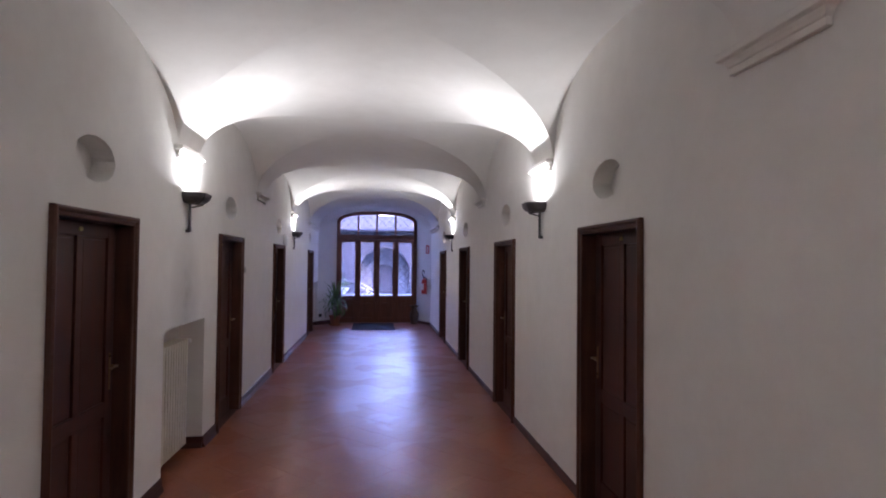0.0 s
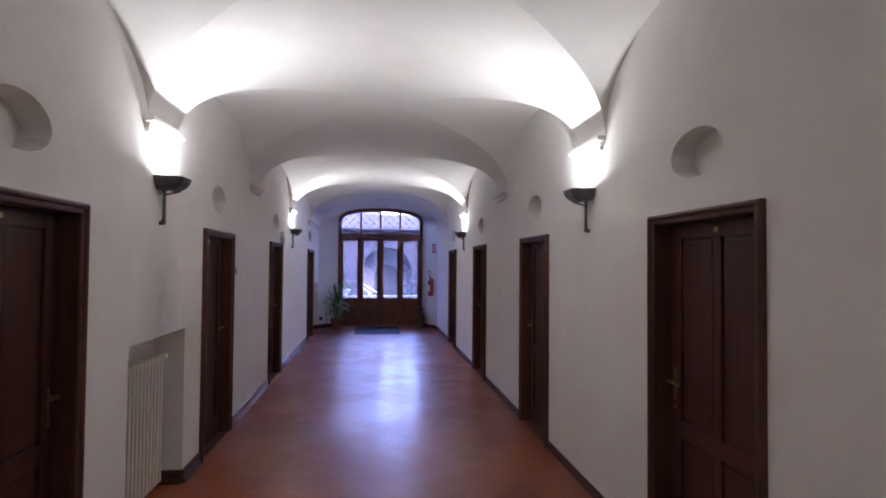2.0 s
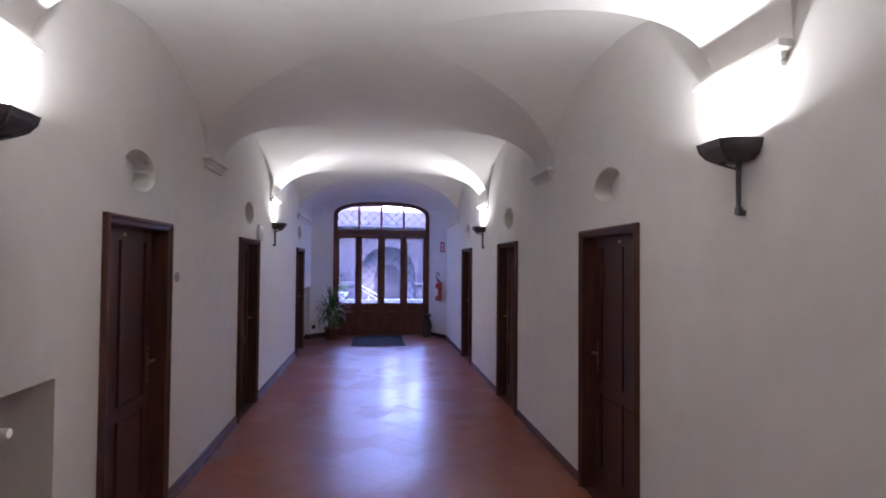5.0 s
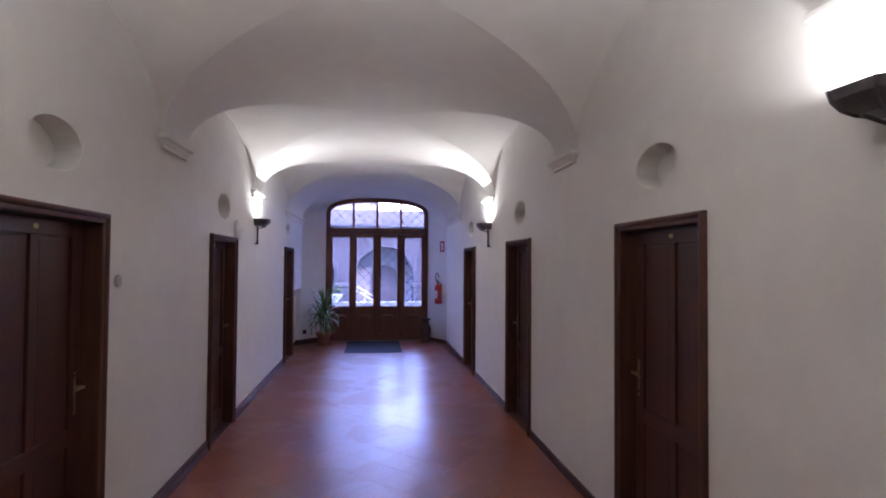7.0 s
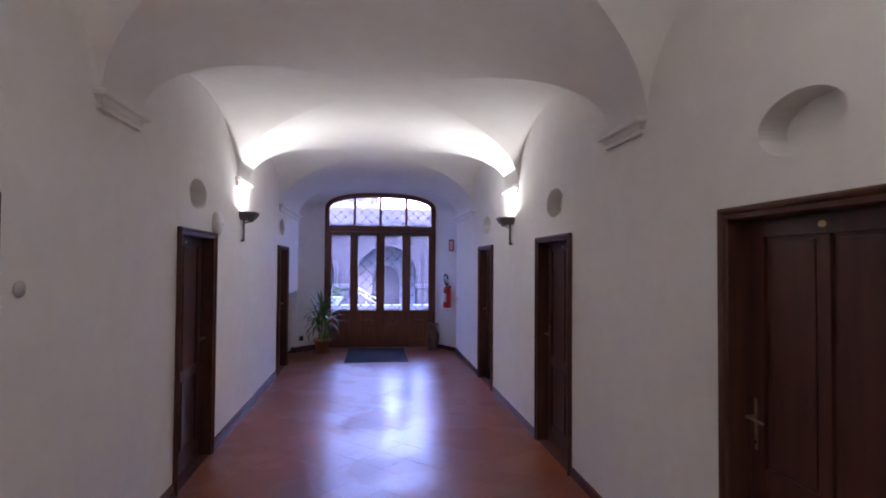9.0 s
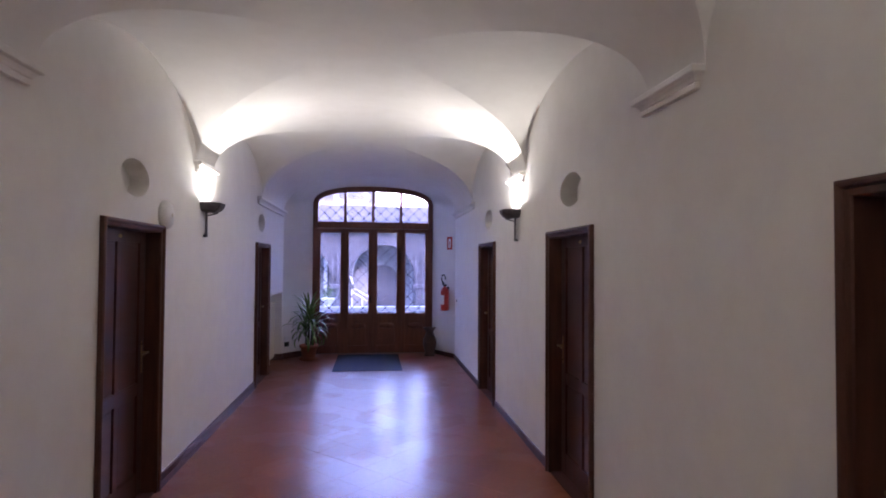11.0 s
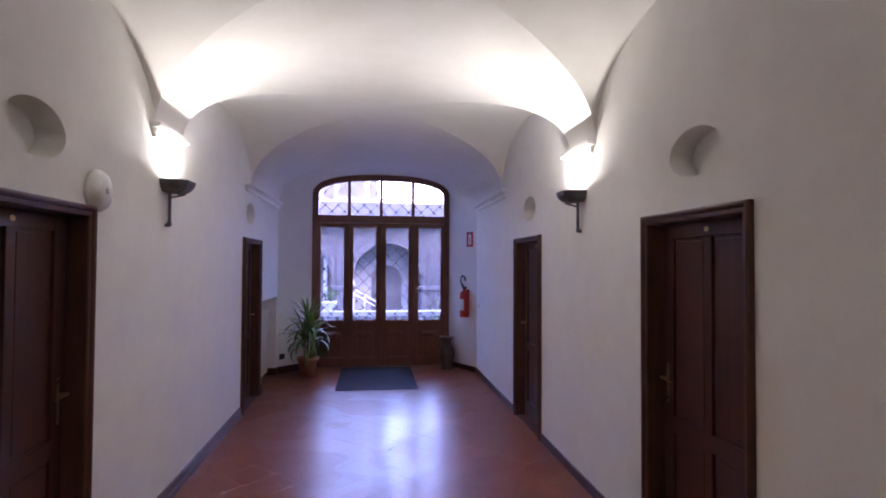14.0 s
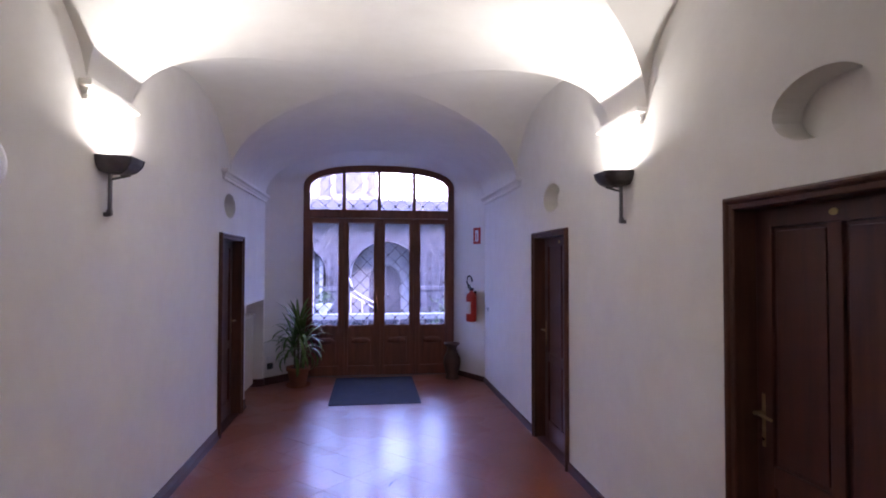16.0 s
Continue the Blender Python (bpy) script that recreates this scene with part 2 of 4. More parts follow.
def lathe(bm, profile, n=24, cx=0.0, cy=0.0, cz=0.0):
    rings = []
    for r, z in profile:
        rings.append([bm.verts.new((cx + max(r, 1e-4) * math.cos(2 * math.pi * i / n), cy + max(r, 1e-4) * math.sin(2 * math.pi * i / n), cz + z)) for i in range(n)])
    for a, b in zip(rings, rings[1:]):
        for i in range(n):
            bm.faces.new((a[i], a[(i + 1) % n], b[(i + 1) % n], b[i]))
    bm.faces.new(rings[0][::-1])
    bm.faces.new(rings[-1])
    return bm


def tube(bm, pts, r, n=8, r_end=None):
    pts = [Vector(p) for p in pts]
    rings = []
    for i, p in enumerate(pts):
        d = (pts[min(i + 1, len(pts) - 1)] - pts[max(i - 1, 0)]).normalized()
        side = d.cross(Vector((0.31, 0.2, 0.93)))
        if side.length < 0.05:
            side = d.cross(Vector((1, 0, 0)))
        side.normalize()
        up = side.cross(d)
        k = r if r_end is None else r + (r_end - r) * i / (len(pts) - 1)
        rings.append([bm.verts.new(p + k * (math.cos(2 * math.pi * j / n) * side + math.sin(2 * math.pi * j / n) * up)) for j in range(n)])
    for a, b in zip(rings, rings[1:]):
        for j in range(n):
            bm.faces.new((a[j], a[(j + 1) % n], b[(j + 1) % n], b[j]))
    bm.faces.new(rings[0][::-1])
    bm.faces.new(rings[-1])
    return bm


def fill_with_holes(bm, loops, at):
    """Faces over an outline with holes; at() turns a pair into a place."""
    from mathutils.geometry import tessellate_polygon
    flat = [p for loop in loops for p in loop]
    vs = [bm.verts.new(at(*p)) for p in flat]
    for tri in tessellate_polygon([[Vector((u, v, 0)) for u, v in loop] for loop in loops]):
        try:
            bm.faces.new([vs[i] for i in tri])
        except ValueError:
            pass
    return vs


def ellipse(cy, cz, a, b, n=40):
    return [(cy + a * math.cos(2 * math.pi * i / n), cz + b * math.sin(2 * math.pi * i / n)) for i in range(n)]


# ---------------------------------------------------------------- walls
def long_wall(name, x, out, notches, ovals, end, label):
    """A thick wall whose corridor face is at x; out is the sign of the way out of the corridor."""
    bm = bmesh.new()
    z0, z1, back = -0.12, 3.7, x + out * 0.5
    line = [(YS, z0)]
    for a, b, h, d in sorted(notches):
        line += [(a, z0), (a, h), (b, h), (b, z0)]
    line += [(end, z0), (end, z1), (YS, z1)]
    holes = [ellipse(c, 2.41, 0.238, 0.134) for c in ovals]
    fill_with_holes(bm, [line] + holes, lambda u, v: (x, u, v))
    for a, b, h, d in notches:
        q = x + out * d
        for pts in (((x, a, z0), (q, a, z0), (q, a, h), (x, a, h)), ((x, b, z0), (x, b, h), (q, b, h), (q, b, z0)), ((x, a, h), (q, a, h), (q, b, h), (x, b, h)), ((q, a, z0), (q, b, z0), (q, b, h), (q, a, h))):
            bm.faces.new([bm.verts.new(p) for p in pts])
    for c, ring in zip(ovals, holes):
        inner = ellipse(c, 2.41, 0.232, 0.130)
        q = x + out * 0.14
        n = len(ring)
        f = [bm.verts.new((x, u, v)) for u, v in ring]
        g = [bm.verts.new((q, u, v)) for u, v in inner]
        for i in range(n):
            bm.faces.new((f[i], f[(i + 1) % n], g[(i + 1) % n], g[i]))
        bm.faces.new(g)
    for pts in (((back, YS, z0), (back, end, z0), (back, end, z1), (back, YS, z1)), ((x, YS, z1), (x, end, z1), (back, end, z1), (back, YS, z1)),
                ((x, end, z0), (back, end, z0), (back, end, z1), (x, end, z1)), ((x, YS, z0), (back, YS, z0), (back, YS, z1), (x, YS, z1))):
        bm.faces.new([bm.verts.new(p) for p in pts])
    bmesh.ops.remove_doubles(bm, verts=bm.verts[:], dist=1e-5)
    bmesh.ops.recalc_face_normals(bm, faces=bm.faces[:])
    return tagged(part(name, bm, PLASTER), label, "wall", kind="structure")


def door_notch(c):
    return (c - DOOR_W / 2 - 0.03, c + DOOR_W / 2 + 0.03, DOOR_H + 0.03, 0.3)


wall_west = long_wall("wall_west", XL, -1, [door_notch(c) for c in DOORS_L] + [(a, b, NICHE_H, NICHE_D) for a, b in NICHES_L], OC_L, YNW,
                      "off-white plastered corridor wall with doors, oval recesses and radiator niches")
wall_east = long_wall("wall_east", XR, 1, [door_notch(c) for c in DOORS_R], OC_R, YN,
                      "off-white plastered corridor wall with four doors and oval recesses")
tagged(part("wall_south", boxed(XL - 0.5, XR + 0.5, YS - 0.4, YS, -0.12, 3.7), PLASTER), "plain off-white plastered end wall", "wall", kind="structure")


POWER = 2.25                       # vault arches a little fuller than an ellipse


def swell(u, power=POWER):
    return max(0.0, 1 - min(1.0, abs(u)) ** power) ** (1 / power)


# splayed reveal between the vault's end and the glazed door
WIN_HALF, WIN_SPRING, WIN_RISE = 1.195, 2.97, 0.375


def arch_line(half, spring, rise, cx, n=36, power=2.0):
    """Outline of an arched opening from the left foot over the top to the right foot."""
    pts = [(cx - half, 0.0 - 0.12)] + [(cx - half, spring * k / 6) for k in range(1, 6)]
    for i in range(n + 1):
        a = math.pi * (1 - i / n)
        c, s = math.cos(a), math.sin(a)
        pts.append((cx + half * math.copysign(abs(c) ** (2 / power), c), spring + rise * abs(s) ** (2 / power)))
    return pts + [(cx + half, spring * k / 6) for k in range(5, 0, -1)] + [(cx + half, -0.12)]


def vault_end(x):
    """The vault ends a little further on towards the west wall."""
    return YN + (YNW - YN) * max(0.0, min(1.0, (XC - x) / HALF))


def north_wall():
    bm = bmesh.new()
    a = arch_line(HALF, SPRING, RISE, XC, power=POWER)
    b = arch_line(WIN_HALF, WIN_SPRING, WIN_RISE, 0.005, power=2.5)
    rows = []
    rows.append([bm.verts.new((u, vault_end(u), v)) for u, v in a])
    for y in (YW - 0.02, YW + 0.25):
        rows.append([bm.verts.new((u, y, v)) for u, v in b])
    for p, q in zip(rows, rows[1:]):
        for i in range(len(p) - 1):
            f = bm.faces.new((p[i], p[i + 1], q[i + 1], q[i]))
            f.smooth = True
    # outer face made tall and wide, out of view, to hold back courtyard skylight
    wide, high = 14.0, 11.0
    outer = [(-wide, -5.0), (wide, -5.0), (wide, high), (-wide, high)]
    fill_with_holes(bm, [outer, b], lambda u, v: (u, YW + 0.25, v))
    fill_with_holes(bm, [[(XL - 0.5, -0.12), (XR + 0.5, -0.12), (XR + 0.5, 4.0), (XL - 0.5, 4.0)], a], lambda u, v: (u, YNW + 0.001, v))
    bmesh.ops.remove_doubles(bm, verts=bm.verts[:], dist=1e-5)
    for e in bm.edges:
        if len(e.link_faces) == 2 and e.calc_face_angle(0) > 0.5:
            e.smooth = False
    return tagged(part("wall_north", bm, PLASTER), "off-white plastered end wall with a splayed arched opening", "wall", kind="structure")


wall_north = north_wall()


# ---------------------------------------------------------------- vaulted ceiling
def vault():
    bm = bmesh.new()
    n = 24

    def quad(v, smooth=True):
        f = bm.faces.new(v)
        f.smooth = smooth

    for a, b in zip(PIERS, PIERS[1:]):
        c, half = (a + b) / 2, (b - a) / 2 - BAND
        # points on a square that is finer near the springing
        ts = [math.sin(math.pi / 2 * i / n) for i in range(n + 1)]
        coords = [-t for t in ts[::-1]] + ts[1:]

        def z_of(u, v):
            if u < 0 and -u > abs(v):
                # the west lunettes sink a little and sharpen towards the wall
                k = (-u - abs(v)) / max(1e-6, 1 - abs(v))
                return SPRING + (RISE - 0.04 * k) * swell(v, POWER - 0.4 * k)
            return SPRING + RISE * swell(min(abs(u), abs(v)))

        grid = {}
        size = len(coords)
        for i, u in enumerate(coords):
            for j, v in enumerate(coords):
                grid[i, j] = bm.verts.new((XC + HALF * u, c + half * v, z_of(u, v)))
        for i in range(size - 1):
            for j in range(size - 1):
                p, q, r, s = grid[i, j], grid[i + 1, j], grid[i + 1, j + 1], grid[i, j + 1]
                if i == j:
                    quad((p, q, r)), quad((p, r, s))
                elif i + j == size - 2:
                    quad((p, q, s)), quad((q, r, s))
                else:
                    quad((p, q, r, s))
        for i in range(size):
            for k, l in ((i, i), (i, size - 1 - i)):
                for e in grid[k, l].link_edges:
                    o = e.other_vert(grid[k, l])
                    for ii, jj in ((k + 1, l + 1), (k + 1, l - 1), (k - 1, l + 1), (k - 1, l - 1)):
                        if grid.get((ii, jj)) is o and (ii == jj or ii + jj == size - 1):
                            e.smooth = False
        for y0, y1 in ((a, c - half), (c + half, b)):
            rows = [[bm.verts.new((XC + HALF * u, y, z_of(u, 1.0) if abs(u) < 1 else SPRING)) for u in coords] for y in (y0, y1)]
            for i in range(size - 1):
                quad((rows[0][i], rows[0][i + 1], rows[1][i + 1], rows[1][i]))
    us = [math.sin(math.pi / 2 * i / n) for i in range(-n, n + 1)]
    rows = [[bm.verts.new((XC + HALF * u, y or vault_end(XC + HALF * u), SPRING + RISE * swell(u))) for u in us] for y in (PIERS[-1], None)]
    for i in range(len(us) - 1):
        quad((rows[0][i], rows[0][i + 1], rows[1][i + 1], rows[1][i]))
    bmesh.ops.remove_doubles(bm, verts=bm.verts[:], dist=1e-4)
    # back of the vault
    top = [bm.verts.new(p) for p in ((XL - 0.5, YS - 0.4, 3.75), (XR + 0.5, YS - 0.4, 3.75), (XR + 0.5, YN + 0.9, 3.75), (XL - 0.5, YN + 0.9, 3.75))]
    bm.faces.new(top)
    return tagged(part("ceiling", bm, PLASTER), "white plastered groin-vaulted ceiling", "ceiling", kind="structure")


ceiling = vault()


# impost mouldings on the piers, and the long cornices near the window
def moulding(x, out, y0, y1, label, name="impost_moulding", group="impost mouldings"):
    s = -out
    prof = [(0.0, 2.664), (0.022, 2.664), (0.026, 2.668), (0.026, 2.692), (0.022, 2.696), (0.03, 2.702), (0.036, 2.714), (0.048, 2.727), (0.064, 2.733), (0.068, 2.738), (0.068, 2.764), (0.064, 2.769), (0.04, 2.776), (0.0, 2.778)]
    bm = bmesh.new()
    c, half = (y0 + y1) / 2, (y1 - y0) / 2
    rows = []
    for sgn in (-1, 1):
        rows.append([bm.verts.new((x + s * d, c + sgn * (half - 0.068 + d), z)) for d, z in prof])
    for i in range(len(prof) - 1):
        bm.faces.new((rows[0][i], rows[0][i + 1], rows[1][i + 1], rows[1][i]))
    for sgn, row in zip((-1, 1), rows):
        wallside = [bm.verts.new((x - s * 0.01, c + sgn * (half - 0.068 + d), z)) for d, z in prof]
        for i in range(len(prof) - 1):
            bm.faces.new((row[i], wallside[i], wallside[i + 1], row[i + 1]))
    bmesh.ops.remove_doubles(bm, verts=bm.verts[:], dist=1e-5)
    bmesh.ops.recalc_face_normals(bm, faces=bm.faces[:])
    return tagged(part(name, bm, PLASTER), label, "moulding", group, "structure")


for p in PIERS[1:6]:
    moulding(XL, -1, p - 0.36, p + 0.26, "white plaster impost moulding under the vault")
    moulding(XR, 1, p - 0.27, p + 0.35, "white plaster impost moulding under the vault")
moulding(XL, -1, 13.45, 15.86, "long white plaster cornice near the glazed door", "cornice", "cornices")
moulding(XR, 1, 13.6, 15.66, "long white plaster cornice near the glazed door", "cornice", "cornices")


# ---------------------------------------------------------------- baseboards
HIGH_SKIRT = [(0, 0), (0.028, 0), (0.026, 0.014), (0.021, 0.03), (0.016, 0.042), (0.012, 0.046), (0.012, 0.096), (0.009, 0.107), (0.004, 0.111), (0, 0.111)]
LOW_SKIRT = [(0, 0), (0.014, 0), (0.014, 0.068), (0.011, 0.08), (0.005, 0.085), (0, 0.085)]


def baseboards(name, runs, prof, label):
    root = empty(name, Matrix(), label, "baseboard", kind="structure")
    for (xa, ya), (xb, yb) in runs:
        d = Vector((xb - xa, yb - ya, 0))
        length = d.length
        bm = prism(bmesh.new(), prof, "x", 0, length)
        ob = part("board", bm, SKIRT, root)
        ob.matrix_local = Matrix.Translation((xa, ya, 0)) @ Matrix.Rotation(math.atan2(d.y, d.x), 4, "Z")
    return root


def wall_runs(x, out, openings, y0, y1):
    """Gaps between the openings, ordered so that the board stands on the corridor's side."""
    cuts, runs = sorted(openings), []
    a = y0
    for b, c in cuts + [(y1, y1)]:
        if b > a:
            runs.append(((x, b), (x, a)) if out < 0 else ((x, a), (x, b)))
        a = c
    return runs


CW = DOOR_W / 2 + CASE
left_open = [(c - CW, c + CW) for c in DOORS_L] + NICHES_L
runs = wall_runs(XL, -1, left_open, YS, YNW)
for a, b in NICHES_L:
    runs += [((XL - NICHE_D, b), (XL - NICHE_D, a)), ((XL - NICHE_D, a), (XL, a)), ((XL, b), (XL - NICHE_D, b))]
runs.append(((-1.19, YW - 0.02), (XL, YNW)))
baseboards("baseboard_west", runs, HIGH_SKIRT, "low dark brown skirting along the plaster wall")
runs = wall_runs(XR, 1, [(c - CW, c + CW) for c in DOORS_R], YS, YN) + [((XR, YN), (1.2, YW - 0.02))]
baseboards("baseboard_east", runs, LOW_SKIRT, "low dark brown skirting along the plaster wall")


# ---------------------------------------------------------------- panelled doors
def build_door(name, m, side, label, plate=True):
    """side: -1 or 1, where the handle stands as seen from the corridor."""
    root = empty(name, m, label, "door", "corridor doors", "structure")
    w, h = DOOR_W / 2, DOOR_H
    # casing with an outer bead, mitred at the top
    prof = [(0.0, 0.143), (0.0, -0.014), (0.005, -0.02), (0.026, -0.022), (0.03, -0.03), (0.037, -0.036), (0.047, -0.038), (0.054, -0.034), (CASE, -0.026), (CASE, 0.0)]
    bm = bmesh.new()
    rows = []
    for corner in range(4):
        sx = -1 if corner < 2 else 1
        row = []
        for d, y in prof:
            z = 0.0 if corner in (0, 3) else h + d
            row.append(bm.verts.new((sx * (w + d), y, z)))
        rows.append(row)
    for a, b in zip(rows, rows[1:]):
        for i in range(len(prof) - 1):
            bm.faces.new((a[i], a[i + 1], b[i + 1], b[i]))
    bmesh.ops.recalc_face_normals(bm, faces=bm.faces[:])
    part("door_frame", bm, CASING, root)
    # threshold
    part("threshold", boxed(-w, w, -0.005, 0.143, 0.0, 0.012, bevel=0.003), SKIRT, root, "worn dark stone threshold")
    # leaf: stiles and rails round four sunk panels
    y0, y1 = 0.095, 0.143
    leaf = part("door_leaf", boxed(-w, w, y0 + 0.018, y1, 0.014, h), WOOD, root)
    stile, mid = 0.1, 0.034
    lower, upper = (0.20, 0.79), (0.885, h - 0.085)
    rails = [(0.014, lower[0]), (lower[1], upper[0]), (upper[1], h)]
    bm = bmesh.new()
    for x0, x1 in ((-w, -w + stile), (w - stile, w)):
        box(bm, x0, x1, y0, y0 + 0.02, 0.014, h, bevel=0.004)
    for z0, z1 in rails:
        box(bm, -w + stile, w - stile, y0 + 0.0005, y0 + 0.02, z0, z1, bevel=0.004)
    for z0, z1 in (lower, upper):
        box(bm, -mid, mid, y0 + 0.001, y0 + 0.02, z0, z1, bevel=0.004)
    part("stiles_and_rails", bm, WOOD, leaf)
    for z0, z1 in (lower, upper):
        for x0, x1 in ((-w + stile, -mid), (mid, w - stile)):
            part("panel", boxed(x0 + 0.018, x1 - 0.018, y0 + 0.010, y0 + 0.02, z0 + 0.018, z1 - 0.018, bevel=0.006), WOOD, leaf)
    # long plate with lever
    hx = side * (w - 0.045)
    bm = boxed(hx - 0.01, hx + 0.01, y0 - 0.005, y0, 0.955, 1.195, bevel=0.004)
    tube(bm, [(hx, y0, 1.11), (hx, y0 - 0.05, 1.11)], 0.0085, 10)
    tube(bm, [(hx, y0 - 0.05, 1.11), (hx - side * 0.03, y0 - 0.052, 1.112), (hx - side * 0.11, y0 - 0.05, 1.104)], 0.0085, 10, 0.0065)
    lathe(bm, [(0.008, 0), (0.008, 0.004)], 12, hx, y0 - 0.007, 1.0)
    part("handle", bm, BRASS, leaf, "brass lever handle on a long plate", smooth=False)
    if plate:
        bm = bmesh.new()
        prism(bm, ellipse(0.0, h - 0.046, 0.021, 0.014, 20), "y", y0 - 0.004, y0)
        part("number_plate", bm, GOLD, leaf, "small oval brass number plate")
    return root


k = 0
for c in DOORS_L:
    k += 1
    build_door("door_%d" % k, pose(XL, c, 0, 0, 0, 90), 1, "closed dark-stained panelled wooden door in a moulded casing")
for c in DOORS_R:
    k += 1
    build_door("door_%d" % k, pose(XR, c, 0, 0, 0, -90), -1, "closed dark-stained panelled wooden door in a moulded casing")


# ---------------------------------------------------------------- glazed door at the end
def win_arch(x, inset=0.0):
    half, rise = WIN_HALF - inset, WIN_RISE - inset
    u = min(1.0, abs(x - 0.005) / half)
    return WIN_SPRING + rise * (1 - u ** 2.5) ** (1 / 2.5)


def glazed_door():
    root = empty("window_1", pose(0, YW, 0), "brown wooden four-leaf glazed door with an arched fanlight", "glazed door", kind="structure")
    # outer frame along the arch
    bm = bmesh.new()
    rows = []
    for inset in (0.0, 0.1):
        line = arch_line(WIN_HALF - inset, WIN_SPRING, WIN_RISE - inset, 0.005, power=2.5)
        rows.append([[bm.verts.new((u, y, max(v, 0.0))) for u, v in line] for y in (0.0, 0.09)])
    (of, ob_), (nf, nb) = rows
    for p, q in ((of, nf), (nf, nb), (nb, ob_)):
        for i in range(len(p) - 1):
            bm.faces.new((p[i], p[i + 1], q[i + 1], q[i]))
    bmesh.ops.recalc_face_normals(bm, faces=bm.faces[:])
    part("window_frame", bm, WARMWOOD, root)
    part("transom", boxed(-1.1, 1.11, -0.02, 0.09, 2.50, 2.63, bevel=0.008), WARMWOOD, root)
    # fanlight bars and panes
    bars = [-0.561, -0.009, 0.551]
    for x in bars:
        part("glazing_bar", boxed(x - 0.027, x + 0.027, 0.005, 0.075, 2.63, win_arch(x, 0.1) + 0.01), WARMWOOD, root)
    edges = [-1.09] + bars + [1.10]
    for a, b in zip(edges, edges[1:]):
        xs = [a + 0.02 + (b - a - 0.04) * i / 10 for i in range(11)]
        bm = prism(bmesh.new(), [(xs[0], 2.62), (xs[-1], 2.62)] + [(x, max(2.64, win_arch(x, 0.09))) for x in xs[::-1]], "y", 0.042, 0.047)
        ob = part("pane", bm, GLASS, root)
        ob.visible_shadow = False
    # four leaves
    glass = [(-1.053, -0.636), (-0.495, -0.079), (0.072, 0.486), (0.641, 1.062)]
    spans = [(-1.095, -0.567), (-0.563, -0.006), (-0.002, 0.562), (0.566, 1.105)]
    for i, ((a, b), (g0, g1)) in enumerate(zip(spans, glass)):
        leaf = part("leaf", boxed(a, g0, 0.01, 0.07, 0.012, 2.495, bevel=0.004), WARMWOOD, root)
        bm = boxed(g1, b, 0.01, 0.07, 0.012, 2.495, bevel=0.004)
        box(bm, g0, g1, 0.012, 0.068, 2.43, 2.495, bevel=0.003)
        box(bm, g0, g1, 0.012, 0.068, 0.66, 0.79, bevel=0.003)
        box(bm, g0, g1, 0.012, 0.068, 0.012, 0.16, bevel=0.003)
        part("stiles_and_rails", bm, WARMWOOD, leaf)
        bm = boxed(g0, g1, 0.03, 0.055, 0.16, 0.66)
        box(bm, g0 + 0.05, g1 - 0.05, 0.018, 0.032, 0.21, 0.61, bevel=0.008)
        # carved shell motif on the panel
        lathe_bm = bmesh.new()
        lathe(lathe_bm, [(0.0, 0.0), (0.12, 0.0), (0.1, 0.012), (0.05, 0.02), (0.0, 0.022)], 20)
        lathe_bm.transform(Matrix.Translation(((g0 + g1) / 2, 0.018, 0.555)) @ Matrix.Rotation(radians(90), 4, "X") @ Matrix.Diagonal((1.25, 0.42, 1.6, 1)))
        part("panel", bm, WARMWOOD, leaf)
        part("carving", lathe_bm, WARMWOOD, leaf)
        pane = part("pane", boxed(g0 - 0.008, g1 + 0.008, 0.04, 0.045, 0.78, 2.44), GLASS, leaf)
        pane.visible_shadow = False
        # glazing bead
        bm = bmesh.new()
        for x0, x1, z0, z1 in ((g0, g0 + 0.012, 0.79, 2.43), (g1 - 0.012, g1, 0.79, 2.43), (g0, g1, 0.79, 0.802), (g0, g1, 2.418, 2.43)):
            box(bm, x0, x1, 0.022, 0.038, z0, z1)
        part("bead", bm, WARMWOOD, leaf)
        if i == 1:
            hx = b - 0.045
            bm = boxed(hx - 0.011, hx + 0.011, 0.004, 0.01, 1.0, 1.15, bevel=0.003)
            tube(bm, [(hx, 0.008, 1.1), (hx, -0.035, 1.1), (hx, -0.037, 1.03)], 0.007, 8)
            part("handle", bm, IRON, leaf, "dark metal lever handle")
    for x in (-0.565, -0.004, 0.564):
        part("astragal", boxed(x - 0.02, x + 0.02, -0.006, 0.012, 0.014, 2.492, bevel=0.005), WARMWOOD, root)
    part("sill", boxed(-1.19, 1.2, -0.01, 0.3, -0.02, 0.012), STONE, root)
    return root


glazed_door()


